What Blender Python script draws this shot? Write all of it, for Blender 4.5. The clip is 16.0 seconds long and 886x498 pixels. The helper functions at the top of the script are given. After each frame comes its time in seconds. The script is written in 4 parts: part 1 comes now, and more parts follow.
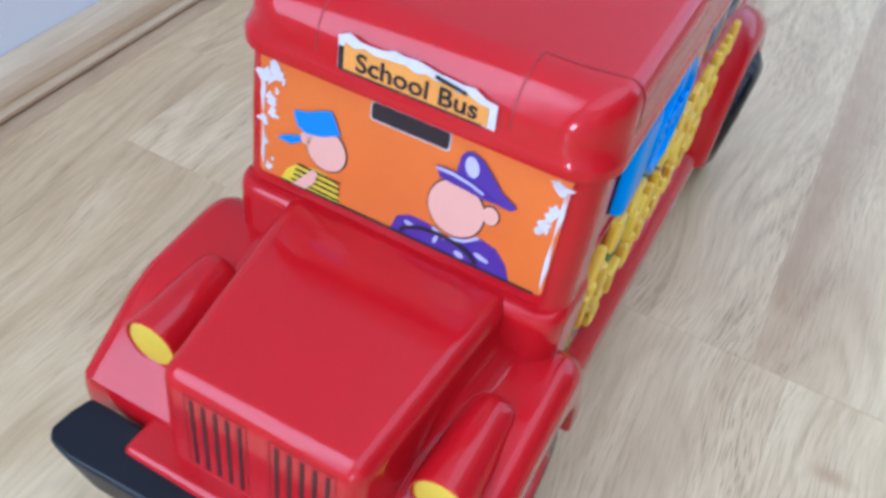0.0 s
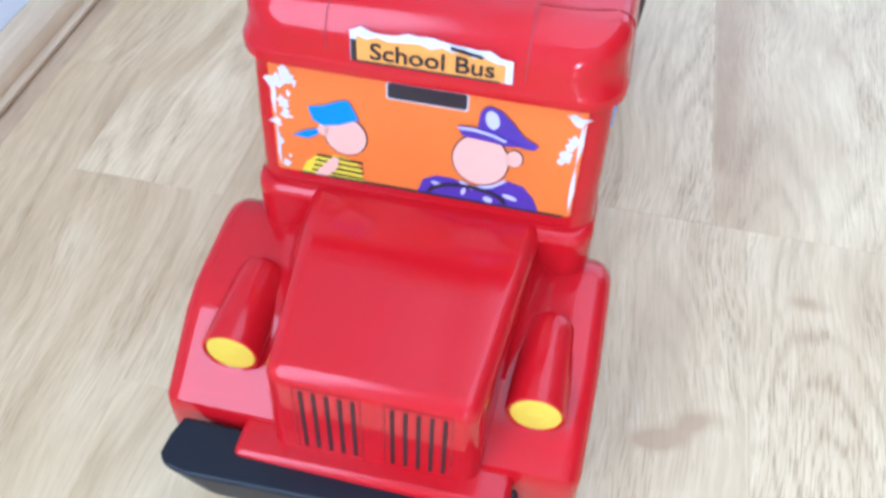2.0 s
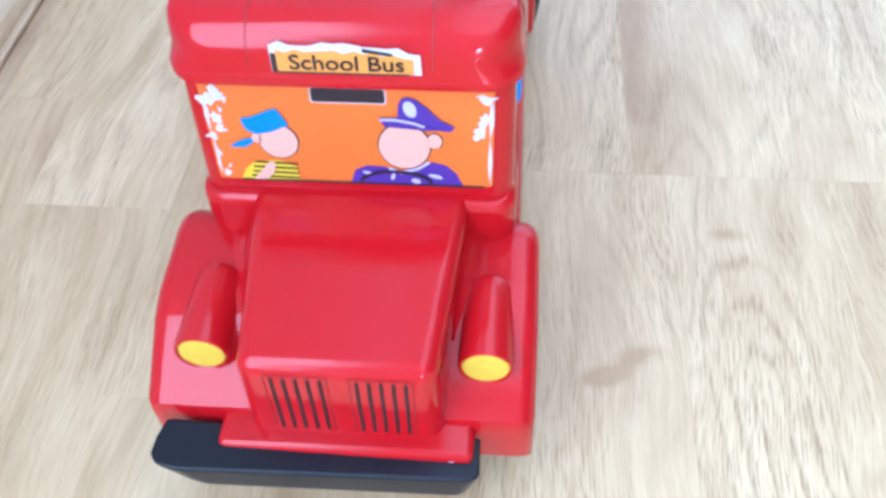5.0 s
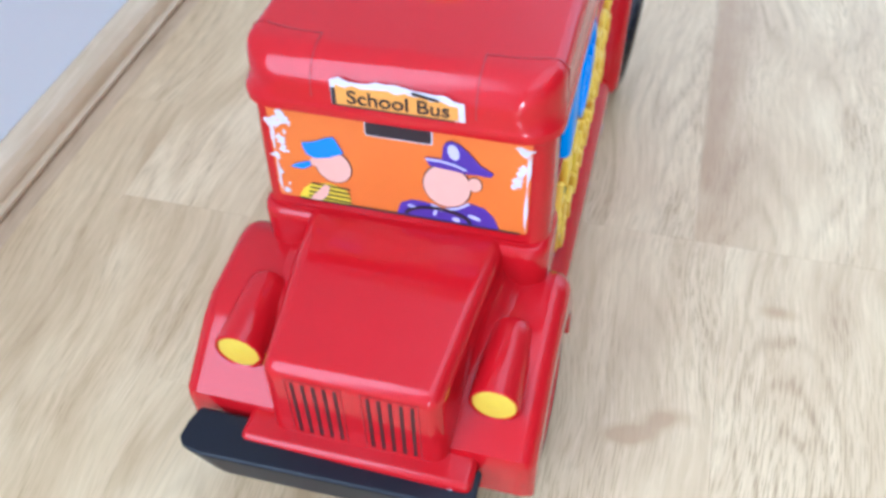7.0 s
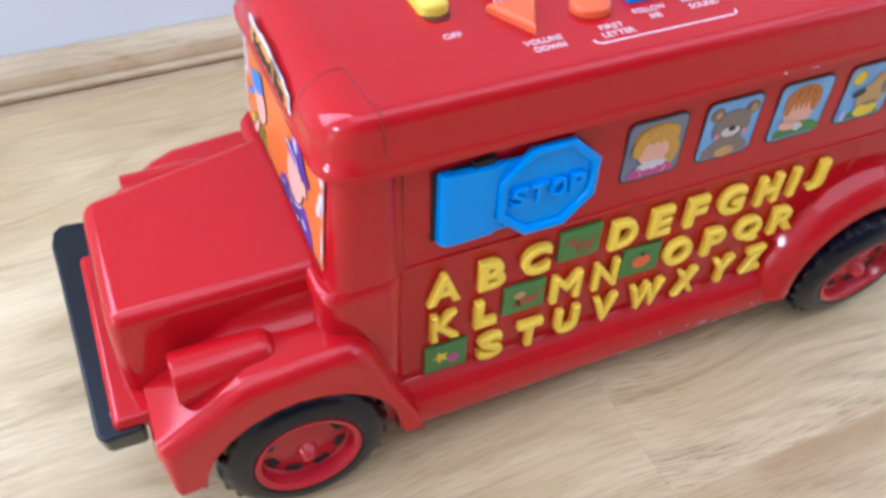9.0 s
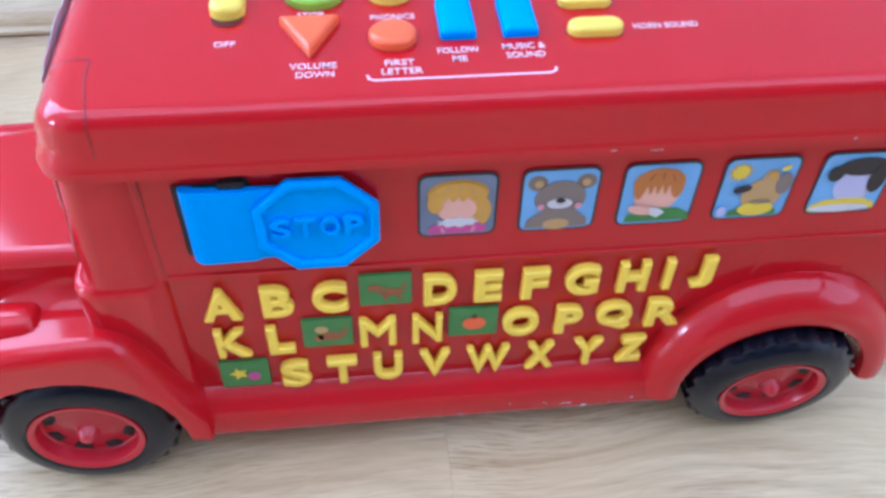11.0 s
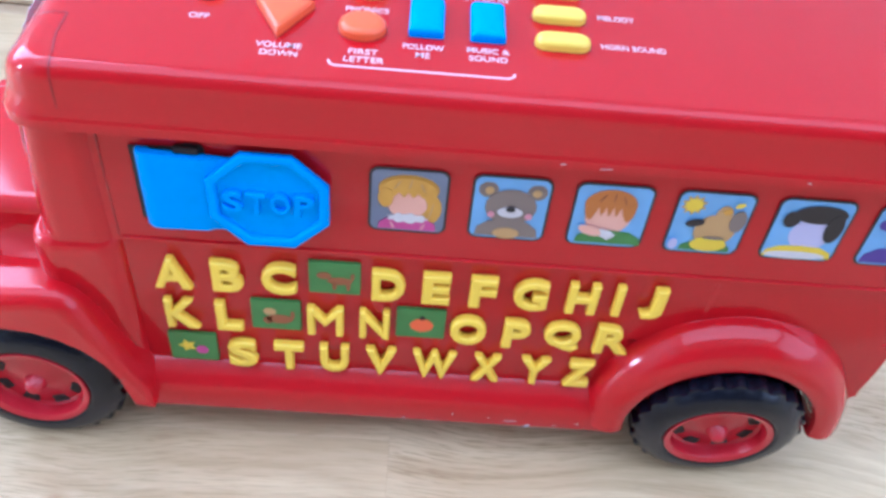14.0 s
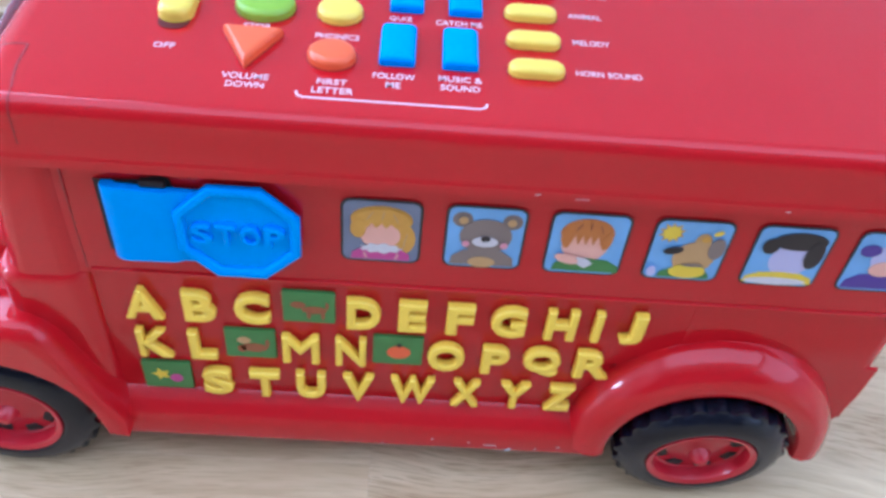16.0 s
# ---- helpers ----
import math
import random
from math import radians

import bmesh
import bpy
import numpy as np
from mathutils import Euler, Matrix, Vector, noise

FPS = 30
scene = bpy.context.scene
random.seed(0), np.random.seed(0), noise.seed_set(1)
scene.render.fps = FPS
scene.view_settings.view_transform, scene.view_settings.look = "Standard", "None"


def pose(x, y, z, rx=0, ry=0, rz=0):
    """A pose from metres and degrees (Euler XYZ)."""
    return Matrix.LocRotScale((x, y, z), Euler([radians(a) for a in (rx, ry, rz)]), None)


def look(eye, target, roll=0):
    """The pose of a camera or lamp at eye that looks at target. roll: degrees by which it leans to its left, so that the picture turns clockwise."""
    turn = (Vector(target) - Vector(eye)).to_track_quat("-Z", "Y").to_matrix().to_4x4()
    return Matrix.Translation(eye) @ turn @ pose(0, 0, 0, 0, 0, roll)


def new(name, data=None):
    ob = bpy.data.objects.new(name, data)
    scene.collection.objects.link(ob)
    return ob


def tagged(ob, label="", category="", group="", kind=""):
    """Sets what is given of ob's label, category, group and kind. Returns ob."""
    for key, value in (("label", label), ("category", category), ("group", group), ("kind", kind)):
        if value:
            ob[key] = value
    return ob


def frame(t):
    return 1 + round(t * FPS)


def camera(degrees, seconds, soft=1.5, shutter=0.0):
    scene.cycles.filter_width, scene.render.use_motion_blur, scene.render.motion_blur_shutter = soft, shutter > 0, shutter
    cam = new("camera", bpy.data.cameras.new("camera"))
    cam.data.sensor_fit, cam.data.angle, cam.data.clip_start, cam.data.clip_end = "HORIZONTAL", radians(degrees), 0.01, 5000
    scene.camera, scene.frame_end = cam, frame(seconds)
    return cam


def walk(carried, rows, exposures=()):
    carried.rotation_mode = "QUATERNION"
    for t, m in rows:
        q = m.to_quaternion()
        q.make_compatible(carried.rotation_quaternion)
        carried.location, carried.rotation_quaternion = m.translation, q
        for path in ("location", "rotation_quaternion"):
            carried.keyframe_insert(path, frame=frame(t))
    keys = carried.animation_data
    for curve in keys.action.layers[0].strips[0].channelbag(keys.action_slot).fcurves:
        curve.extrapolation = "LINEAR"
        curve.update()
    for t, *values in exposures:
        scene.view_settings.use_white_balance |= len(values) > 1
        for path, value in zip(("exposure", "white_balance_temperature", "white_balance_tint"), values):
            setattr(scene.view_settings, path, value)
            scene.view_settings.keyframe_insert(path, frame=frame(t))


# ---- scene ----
cam = camera(53.00, 16.0, soft=3.1, shutter=0.45)
PATH = [
    (0, (-0.12721, -0.07058, 0.24633), (0.06979, 0.01023, 0.03500), 8.489),
    (0.5, (-0.14448, -0.05500, 0.25078), (0.05318, 0.00812, 0.03411), 6.046),
    (1, (-0.14862, -0.04485, 0.25642), (0.04790, 0.00649, 0.03565), 4.385),
    (1.5, (-0.14714, -0.04003, 0.26297), (0.04970, 0.00315, 0.04073), 2.694),
    (2, (-0.15057, -0.03617, 0.26370), (0.04354, 0.00027, 0.03789), 2.310),
    (2.5, (-0.16242, -0.03842, 0.26249), (0.02689, -0.00559, 0.03209), 2.126),
    (3, (-0.16509, -0.04453, 0.27180), (0.02818, -0.01476, 0.04429), 1.089),
    (3.5, (-0.16444, -0.04543, 0.27729), (0.02984, -0.01785, 0.05037), -1.066),
    (6, (-0.16506, -0.04165, 0.28699), (0.02289, -0.02094, 0.05408), -2.694),
    (6.5, (-0.16723, -0.04614, 0.29265), (0.02209, -0.01556, 0.06195), -3.601),
    (7, (-0.16968, -0.06753, 0.29141), (0.02373, -0.00920, 0.06962), -2.591),
    (7.5, (-0.15876, -0.09385, 0.28978), (0.03098, 0.00359, 0.07882), -0.794),
    (8, (-0.11327, -0.12889, 0.28862), (0.05499, 0.01110, 0.08346), 1.442),
    (8.5, (-0.06116, -0.17138, 0.28855), (0.06814, 0.00118, 0.07997), 1.655),
    (9, (-0.02646, -0.20321, 0.27405), (0.06292, -0.01288, 0.06007), 2.572),
    (9.5, (0.01795, -0.20758, 0.27197), (0.08195, -0.01119, 0.05440), 2.609),
    (10, (0.04867, -0.20558, 0.26834), (0.09766, -0.00800, 0.04797), 2.480),
    (12.5, (0.11884, -0.21756, 0.28253), (0.11978, -0.01173, 0.06428), 2.269),
    (13, (0.11355, -0.22500, 0.27505), (0.11119, -0.01743, 0.05847), 2.976),
    (13.5, (0.11312, -0.21865, 0.27170), (0.11721, -0.00897, 0.05718), 4.525),
    (14, (0.11582, -0.21611, 0.26900), (0.12832, -0.00520, 0.05601), 6.499),
    (14.5, (0.11881, -0.21181, 0.27232), (0.13184, -0.00266, 0.05765), 6.050),
    (15, (0.12080, -0.21089, 0.27166), (0.13369, -0.00117, 0.05754), 6.064),
    (15.5, (0.11873, -0.21016, 0.27334), (0.13125, 0.00046, 0.06007), 5.872),
    (16, (0.12047, -0.20592, 0.27329), (0.13521, 0.00316, 0.05866), 6.433),
]
EXPOSURE = [
    (0.0, 0.07, 4980, 10), (0.6, 0.28, 5000, 10), (1.5, 0.45, 4950, 10), (2.5, 0.46, 4880, 10), (3.5, 0.47, 4880, 10), (6.4, 0.53, 4880, 10), (7.5, 0.24, 5500, 11), (8.0, 0.28, 5850, 12), (8.5, 0.36, 6300, 13), (9.0, 0.42, 5400, 13), (9.6, 0.58, 4780, 13),
    (12.5, 0.55, 4700, 14), (13.0, 0.58, 4700, 14), (13.5, 0.56, 4700, 14), (14.0, 0.76, 4750, 14), (14.5, 0.62, 4800, 14), (15.0, 0.60, 4780, 14), (16.0, 0.52, 4750, 15),
]
walk(cam, [(t, look(eye, target, roll)) for t, eye, target, roll in PATH], EXPOSURE)

# ---- world, window and fill light ----
world = bpy.data.worlds.new("sky")
scene.world = world
world.use_nodes = True
wn = world.node_tree.nodes
sky = wn.new("ShaderNodeTexSky")
sky.sky_type, sky.sun_disc = "NISHITA", False
sky.sun_elevation, sky.sun_rotation = radians(40), radians(200)
wn["Background"].inputs["Strength"].default_value = 0.1
world.node_tree.links.new(sky.outputs["Color"], wn["Background"].inputs["Color"])

WALL_Y, WEST, EAST, SOUTH, CEIL = 0.2287, -1.9, 2.6, -3.2, 2.5
LIGHT = (-1.75, 2.45, -1.40, 0.12)         # opening for an unseen overhead fill light: x0, x1, y0, y1
WIN = (-0.47, -0.21, 0.29, 0.59)          # window in the west wall: y0, y1, z0, z1
BACK = (-2.20, 0.08, 0.60, 2.35)          # opening in the unseen east wall for an added fill light: y0, y1, z0, z1
NORTH = (-1.00, -0.20, 0.20, 1.60)        # window in the north wall, west of the bus: x0, x1, z0, z1


def area(name, m, sx, sy, watts, colour):
    lamp = bpy.data.lights.new(name, "AREA")
    lamp.shape, lamp.size, lamp.size_y, lamp.energy, lamp.color = "RECTANGLE", sx, sy, watts, colour
    ob = new(name, lamp)
    ob.matrix_world = m
    return ob


area("window_daylight", pose(WEST - 0.03, (WIN[0] + WIN[1]) / 2, (WIN[2] + WIN[3]) / 2, 0, -90, 0),
     WIN[3] - WIN[2], WIN[1] - WIN[0], 8, (0.92, 0.96, 1.0))
# unseen east fill light, added for the sheen on hood, roof and floor
area("east_fill", pose(EAST + 0.03, (BACK[0] + BACK[1]) / 2, (BACK[2] + BACK[3]) / 2, 0, 90, 0),
     BACK[3] - BACK[2], BACK[1] - BACK[0], 17.0, (0.95, 0.97, 1.0))
area("north_window_daylight", pose((NORTH[0] + NORTH[1]) / 2, WALL_Y + 0.08, (NORTH[2] + NORTH[3]) / 2, -90, 0, 0),
     NORTH[1] - NORTH[0], NORTH[3] - NORTH[2], 19.0, (0.84, 0.92, 1.0))
# unseen overhead fill light, added to brighten upward faces and their sheen
area("overhead_fill", pose((LIGHT[0] + LIGHT[1]) / 2, (LIGHT[2] + LIGHT[3]) / 2, CEIL + 0.05, 0, 0, 0), LIGHT[1] - LIGHT[0], LIGHT[3] - LIGHT[2], 35, (0.96, 0.975, 1.0))

# ---- materials ----


def mat(name, colour, rough=0.5, metal=0.0, vary=0.0, vscale=60.0, bump=0.0, bscale=800.0, coat=0.0, rvary=0.0, spec=0.5):
    m = bpy.data.materials.new(name)
    m.use_nodes = True
    nt = m.node_tree
    b = nt.nodes["Principled BSDF"]
    b.inputs["Base Color"].default_value = (*colour, 1)
    b.inputs["Roughness"].default_value = rough
    b.inputs["Metallic"].default_value = metal
    b.inputs["Coat Weight"].default_value = coat
    b.inputs["Specular IOR Level"].default_value = spec
    b.inputs["Coat Roughness"].default_value = 0.08
    geo = nt.nodes.new("ShaderNodeNewGeometry")
    if vary:
        n = nt.nodes.new("ShaderNodeTexNoise")
        n.inputs["Scale"].default_value, n.inputs["Detail"].default_value = vscale, 5
        nt.links.new(geo.outputs["Position"], n.inputs["Vector"])
        mx = nt.nodes.new("ShaderNodeMix")
        mx.data_type = "RGBA"
        mx.inputs["A"].default_value = (*[c * (1 - vary) for c in colour], 1)
        mx.inputs["B"].default_value = (*[min(1, c * (1 + vary)) for c in colour], 1)
        nt.links.new(n.outputs["Fac"], mx.inputs["Factor"])
        nt.links.new(mx.outputs["Result"], b.inputs["Base Color"])
        if rvary:
            r = nt.nodes.new("ShaderNodeMapRange")
            r.inputs["From Min"].default_value, r.inputs["From Max"].default_value = 0.3, 0.7
            r.inputs["To Min"].default_value, r.inputs["To Max"].default_value = rough - rvary, rough + rvary
            nt.links.new(n.outputs["Fac"], r.inputs["Value"])
            nt.links.new(r.outputs["Result"], b.inputs["Roughness"])
    if bump:
        n = nt.nodes.new("ShaderNodeTexNoise")
        n.inputs["Scale"].default_value, n.inputs["Detail"].default_value = bscale, 3
        nt.links.new(geo.outputs["Position"], n.inputs["Vector"])
        bp = nt.nodes.new("ShaderNodeBump")
        bp.inputs["Strength"].default_value, bp.inputs["Distance"].default_value = bump, 0.0004
        nt.links.new(n.outputs["Fac"], bp.inputs["Height"])
        nt.links.new(bp.outputs["Normal"], b.inputs["Normal"])
    return m


def wood(name, dark, mid, light, stain=False, per_object=True, ring=(5.0, 20.0, 5.0), pore=0.34):
    """Oak laminate with its grain along x: growth rings, dashed pores, broad tone; stain adds the floor's own marked figures."""
    m = bpy.data.materials.new(name)
    m.use_nodes = True
    nt = m.node_tree
    b = nt.nodes["Principled BSDF"]
    geo, info = nt.nodes.new("ShaderNodeNewGeometry"), nt.nodes.new("ShaderNodeObjectInfo")
    sep = nt.nodes.new("ShaderNodeSeparateXYZ")
    nt.links.new(geo.outputs["Position"], sep.inputs[0])

    def op(kind, *values):
        n = nt.nodes.new("ShaderNodeMath")
        n.operation = kind
        for i, v in enumerate(values):
            if isinstance(v, (int, float)):
                n.inputs[i].default_value = v
            else:
                nt.links.new(v, n.inputs[i])
        return n.outputs[0]

    def span(value, a, c, lo=0.0, hi=1.0):
        n = nt.nodes.new("ShaderNodeMapRange")
        for key, v in (("From Min", a), ("From Max", c), ("To Min", lo), ("To Max", hi)):
            n.inputs[key].default_value = v
        nt.links.new(value, n.inputs["Value"])
        return n.outputs["Result"]

    def mixed(factor, a, c, blend="MIX"):
        n = nt.nodes.new("ShaderNodeMix")
        n.data_type, n.blend_type = "RGBA", blend
        for key, v in (("Factor", factor), ("A", a), ("B", c)):
            if isinstance(v, (int, float)):
                n.inputs[key].default_value = v
            elif isinstance(v, tuple):
                n.inputs[key].default_value = (*v, 1)
            else:
                nt.links.new(v, n.inputs[key])
        return n.outputs["Result"]

    # every strip has its own grain: a shift and a slight slant
    x, y = sep.outputs[0], sep.outputs[1]
    chance = info.outputs["Random"] if per_object else 0.5
    slant = op("MULTIPLY", op("SUBTRACT", chance, 0.5), 0.16)
    bow = nt.nodes.new("ShaderNodeTexNoise")
    bow.inputs["Scale"].default_value, bow.inputs["Detail"].default_value = 9.0, 1.0
    nt.links.new(geo.outputs["Position"], bow.inputs["Vector"])
    grain_y = op("ADD", op("ADD", y, op("MULTIPLY", x, slant)), op("MULTIPLY", bow.outputs["Fac"], 0.022))
    grain = nt.nodes.new("ShaderNodeCombineXYZ")
    nt.links.new(op("ADD", x, op("MULTIPLY", chance, 7.0)), grain.inputs[0])
    nt.links.new(op("ADD", grain_y, op("MULTIPLY", chance, 11.0)), grain.inputs[1])
    nt.links.new(sep.outputs[2], grain.inputs[2])

    def noise_at(scale3, detail, distort=0.0, vector=None):
        mp = nt.nodes.new("ShaderNodeMapping")
        mp.inputs["Scale"].default_value = scale3
        nt.links.new(vector or grain.outputs[0], mp.inputs["Vector"])
        n = nt.nodes.new("ShaderNodeTexNoise")
        n.inputs["Scale"].default_value, n.inputs["Detail"].default_value = 1.0, detail
        n.inputs["Distortion"].default_value = distort
        nt.links.new(mp.outputs[0], n.inputs["Vector"])
        return n.outputs["Fac"]

    wave = op("SINE", op("MULTIPLY", noise_at(ring, 1.5, 0.4), 80.0))
    line = op("POWER", op("MULTIPLY", op("ADD", wave, 1.0), 0.5), 3.0)
    patch = noise_at((9.0, 30.0, 9.0), 2)
    line = op("MULTIPLY", line, span(patch, 0.42, 0.62, 0.10, 0.70))
    smudge = None
    if stain:
        # an arched figure, a brown knot and a tan band, each at its place on the floor
        wob = noise_at((45.0, 60.0, 45.0), 3, 0.4, geo.outputs["Position"])
        slow = noise_at((22.0, 40.0, 22.0), 2, 0.2, geo.outputs["Position"])
        arm_x = op("DIVIDE", op("MAXIMUM", op("SUBTRACT", x, 0.0068), 0.0), 0.0220)
        arm_y = op("DIVIDE", op("ABSOLUTE", op("ADD", op("ADD", y, 0.1400), op("MULTIPLY", x, -0.06))), 0.0070)
        level = op("POWER", op("ADD", op("POWER", arm_x, 2.6), op("POWER", arm_y, 2.6)), 1 / 2.6)
        level = op("ADD", level, op("MULTIPLY", op("SUBTRACT", slow, 0.5), 0.9))
        arcs = op("POWER", op("MULTIPLY", op("ADD", op("COSINE", op("MULTIPLY", op("SUBTRACT", level, 0.79), 6.2832)), 1.0), 0.5), 4.0)
        inside = op("MULTIPLY", span(level, 2.8, 3.4, 1.0, 0.0), span(x, 0.110, 0.1150, 1.0, 0.0))
        line = op("ADD", op("MULTIPLY", line, op("SUBTRACT", 1.0, inside)), op("MULTIPLY", op("MULTIPLY", arcs, span(slow, 0.35, 0.60, 0.30, 0.75)), inside))

        def blob(cx, cy, rx, ry, skew=0.0, rag=0.0):
            dx = op("DIVIDE", op("SUBTRACT", x, cx), rx)
            dy = op("DIVIDE", op("SUBTRACT", op("SUBTRACT", y, cy), op("MULTIPLY", op("SUBTRACT", x, cx), skew)), ry)
            r2 = op("ADD", op("MULTIPLY", dx, dx), op("MULTIPLY", dy, dy))
            if rag:
                r2 = op("ADD", r2, op("MULTIPLY", op("SUBTRACT", wob, 0.5), rag))
            return op("POWER", 2.718, op("MULTIPLY", r2, -1.0))

        knot = op("ADD", blob(0.0108, -0.0805, 0.0050, 0.0090, -0.8, 3.2), blob(0.0205, -0.0950, 0.0045, 0.0080, -0.6, 3.2))
        knot = op("ADD", knot, op("MULTIPLY", blob(0.0815, -0.1350, 0.0035, 0.0085, 0.2, 2.4), 0.75))
        band = op("MULTIPLY", op("MULTIPLY", blob(0.24, -0.0985, 0.22, 0.0165, -0.02, 0.9), span(y, -0.0962, -0.0985)), span(x, 0.1145, 0.1155))
        heart = op("MULTIPLY", blob(0.052, -0.1385, 0.016, 0.0080, 0.0, 1.0), inside)
        smudge = op("MINIMUM", op("ADD", op("ADD", span(knot, 0.12, 0.75, 0.0, 0.75), op("MULTIPLY", band, 0.80)), op("MULTIPLY", heart, 0.40)), 0.8)
    fibre = noise_at((30.0, 420.0, 30.0), 4, 0.3)
    broad = noise_at((10.0, 34.0, 10.0), 4, 0.8)
    zone = span(noise_at((7.0, 24.0, 7.0), 2), 0.40, 0.62, 0.25, 1.0)
    pores = op("MULTIPLY", span(noise_at((85.0, 1450.0, 85.0), 2, 0.3), 0.50, 0.62), zone)
    tone = op("ADD", op("MULTIPLY", fibre, 0.36), op("MULTIPLY", broad, 0.64))
    tone = op("ADD", tone, op("MULTIPLY", op("SUBTRACT", chance, 0.5), 0.10))
    ramp = nt.nodes.new("ShaderNodeValToRGB")
    cr = ramp.color_ramp
    cr.elements[0].position, cr.elements[0].color = 0.30, (*[0.35 * d + 0.65 * c for d, c in zip(dark, mid)], 1)
    cr.elements[1].position, cr.elements[1].color = 0.66, (*light, 1)
    cr.elements.new(0.47).color = (*mid, 1)
    nt.links.new(tone, ramp.inputs["Fac"])
    ink = op("ADD", op("MULTIPLY", line, 0.52), op("MULTIPLY", pores, op("ADD", op("MULTIPLY", line, 0.35), pore)))
    colour = mixed(op("MINIMUM", ink, 0.85), ramp.outputs["Color"], dark)
    if stain:
        colour = mixed(smudge, colour, (0.43, 0.270, 0.130))
    nt.links.new(colour, b.inputs["Base Color"])
    nt.links.new(span(broad, 0.35, 0.65, 0.30, 0.42), b.inputs["Roughness"])
    bp = nt.nodes.new("ShaderNodeBump")
    bp.inputs["Strength"].default_value, bp.inputs["Distance"].default_value = 0.20, 0.0003
    nt.links.new(op("SUBTRACT", fibre, op("MULTIPLY", pores, 0.6)), bp.inputs["Height"])
    nt.links.new(bp.outputs["Normal"], b.inputs["Normal"])
    return m


RED = mat("glossy red plastic", (0.485, 0.0055, 0.0105), 0.105, vary=0.06, vscale=25, bump=0.02, bscale=300, coat=0.0, rvary=0.02, spec=0.40)
RED_RIM = mat("red wheel plastic", (0.47, 0.010, 0.022), 0.25, vary=0.08, vscale=90, bump=0.05)
DARK = mat("dark slot", (0.012, 0.008, 0.008), 0.7)
GROOVE = mat("seam in red plastic", (0.30, 0.006, 0.01), 0.5)
BLACK = mat("black bumper plastic", (0.0030, 0.0042, 0.010), 0.36, spec=0.36, vary=0.25, vscale=90, bump=0.08, bscale=900)
RUBBER = mat("black tyre rubber", (0.0035, 0.0045, 0.011), 0.26, spec=0.36, vary=0.3, vscale=120, bump=0.12, bscale=1500)
YELLOW = mat("yellow plastic", (0.94, 0.66, 0.055), 0.30, vary=0.05, vscale=200)
PALE_YELLOW = mat("pale yellow plastic", (0.88, 0.66, 0.08), 0.3, vary=0.04, vscale=200)
LAMP_YELLOW = mat("headlamp yellow plastic", (0.74, 0.55, 0.05), 0.4, vary=0.06, vscale=300, bump=0.1, bscale=500)
BLUE = mat("blue plastic", (0.0005, 0.30, 0.92), 0.36, spec=0.35, vary=0.06, vscale=150)
GREEN = mat("green plastic", (0.28, 0.47, 0.03), 0.33, vary=0.05, vscale=150)
ORANGE = mat("orange plastic", (0.83, 0.13, 0.035), 0.3, vary=0.05, vscale=150)
WHITE_INK = mat("white print", (0.82, 0.62, 0.66), 0.5)
PAPER = mat("worn white paper", (0.66, 0.63, 0.67), 0.6, vary=0.12, vscale=700)
S_ORANGE = mat("orange sticker", (0.72, 0.165, 0.022), 0.35, vary=0.10, vscale=45)
S_SIGN = mat("amber sticker", (0.78, 0.33, 0.06), 0.4, vary=0.10, vscale=150)
S_INK = mat("dark sticker ink", (0.016, 0.012, 0.016), 0.45)
S_SKIN = mat("pink sticker ink", (0.78, 0.42, 0.33), 0.4, vary=0.05, vscale=200)
S_BLUE = mat("blue sticker ink", (0.02, 0.22, 0.72), 0.4)
S_PURPLE = mat("purple sticker ink", (0.07, 0.03, 0.28), 0.4, vary=0.15, vscale=300)
S_LILAC = mat("pale lilac sticker ink", (0.52, 0.50, 0.75), 0.4)
S_LEMON = mat("lemon sticker ink", (0.78, 0.58, 0.03), 0.4)
S_SKY = mat("sky blue sticker", (0.20, 0.42, 0.76), 0.35, vary=0.18, vscale=120)
S_DULL = mat("dull blue grey sticker", (0.17, 0.20, 0.30), 0.35, vary=0.18, vscale=120)
S_GREY = mat("grey brown sticker ink", (0.22, 0.17, 0.15), 0.4)
S_GOLD = mat("golden sticker ink", (0.62, 0.33, 0.045), 0.4, vary=0.12, vscale=300)
S_TAN = mat("tan sticker ink", (0.52, 0.32, 0.13), 0.4)
S_GREEN = mat("green sticker", (0.065, 0.22, 0.05), 0.4, vary=0.2, vscale=250)
S_HAIR = mat("orange brown sticker ink", (0.50, 0.17, 0.03), 0.4)
S_PINK = mat("magenta sticker ink", (0.52, 0.06, 0.28), 0.4)
S_PINKISH = mat("rose sticker ink", (0.66, 0.28, 0.36), 0.4)
S_BROWN = mat("red brown sticker ink", (0.30, 0.09, 0.03), 0.4)
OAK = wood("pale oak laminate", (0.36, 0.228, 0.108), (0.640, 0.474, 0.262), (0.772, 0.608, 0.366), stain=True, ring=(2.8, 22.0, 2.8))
# near-side boards: tan tone, with some of that side's shade put into it
OAK_TAN_SHADED = wood("shaded tan oak laminate", (0.34, 0.214, 0.102), (0.620, 0.455, 0.251), (0.762, 0.599, 0.354), stain=True, ring=(3.6, 20.0, 3.6), pore=0.62)
OAK_EDGE = wood("brown oak edge strip", (0.30, 0.20, 0.11), (0.56, 0.405, 0.245), (0.68, 0.52, 0.335))
OAK_TRIM = wood("oak skirting", (0.42, 0.29, 0.155), (0.60, 0.465, 0.285), (0.72, 0.58, 0.385), per_object=False)
WALL = mat("white wall paint", (0.82, 0.90, 0.985), 0.75, vary=0.03, vscale=4, bump=0.15, bscale=120)
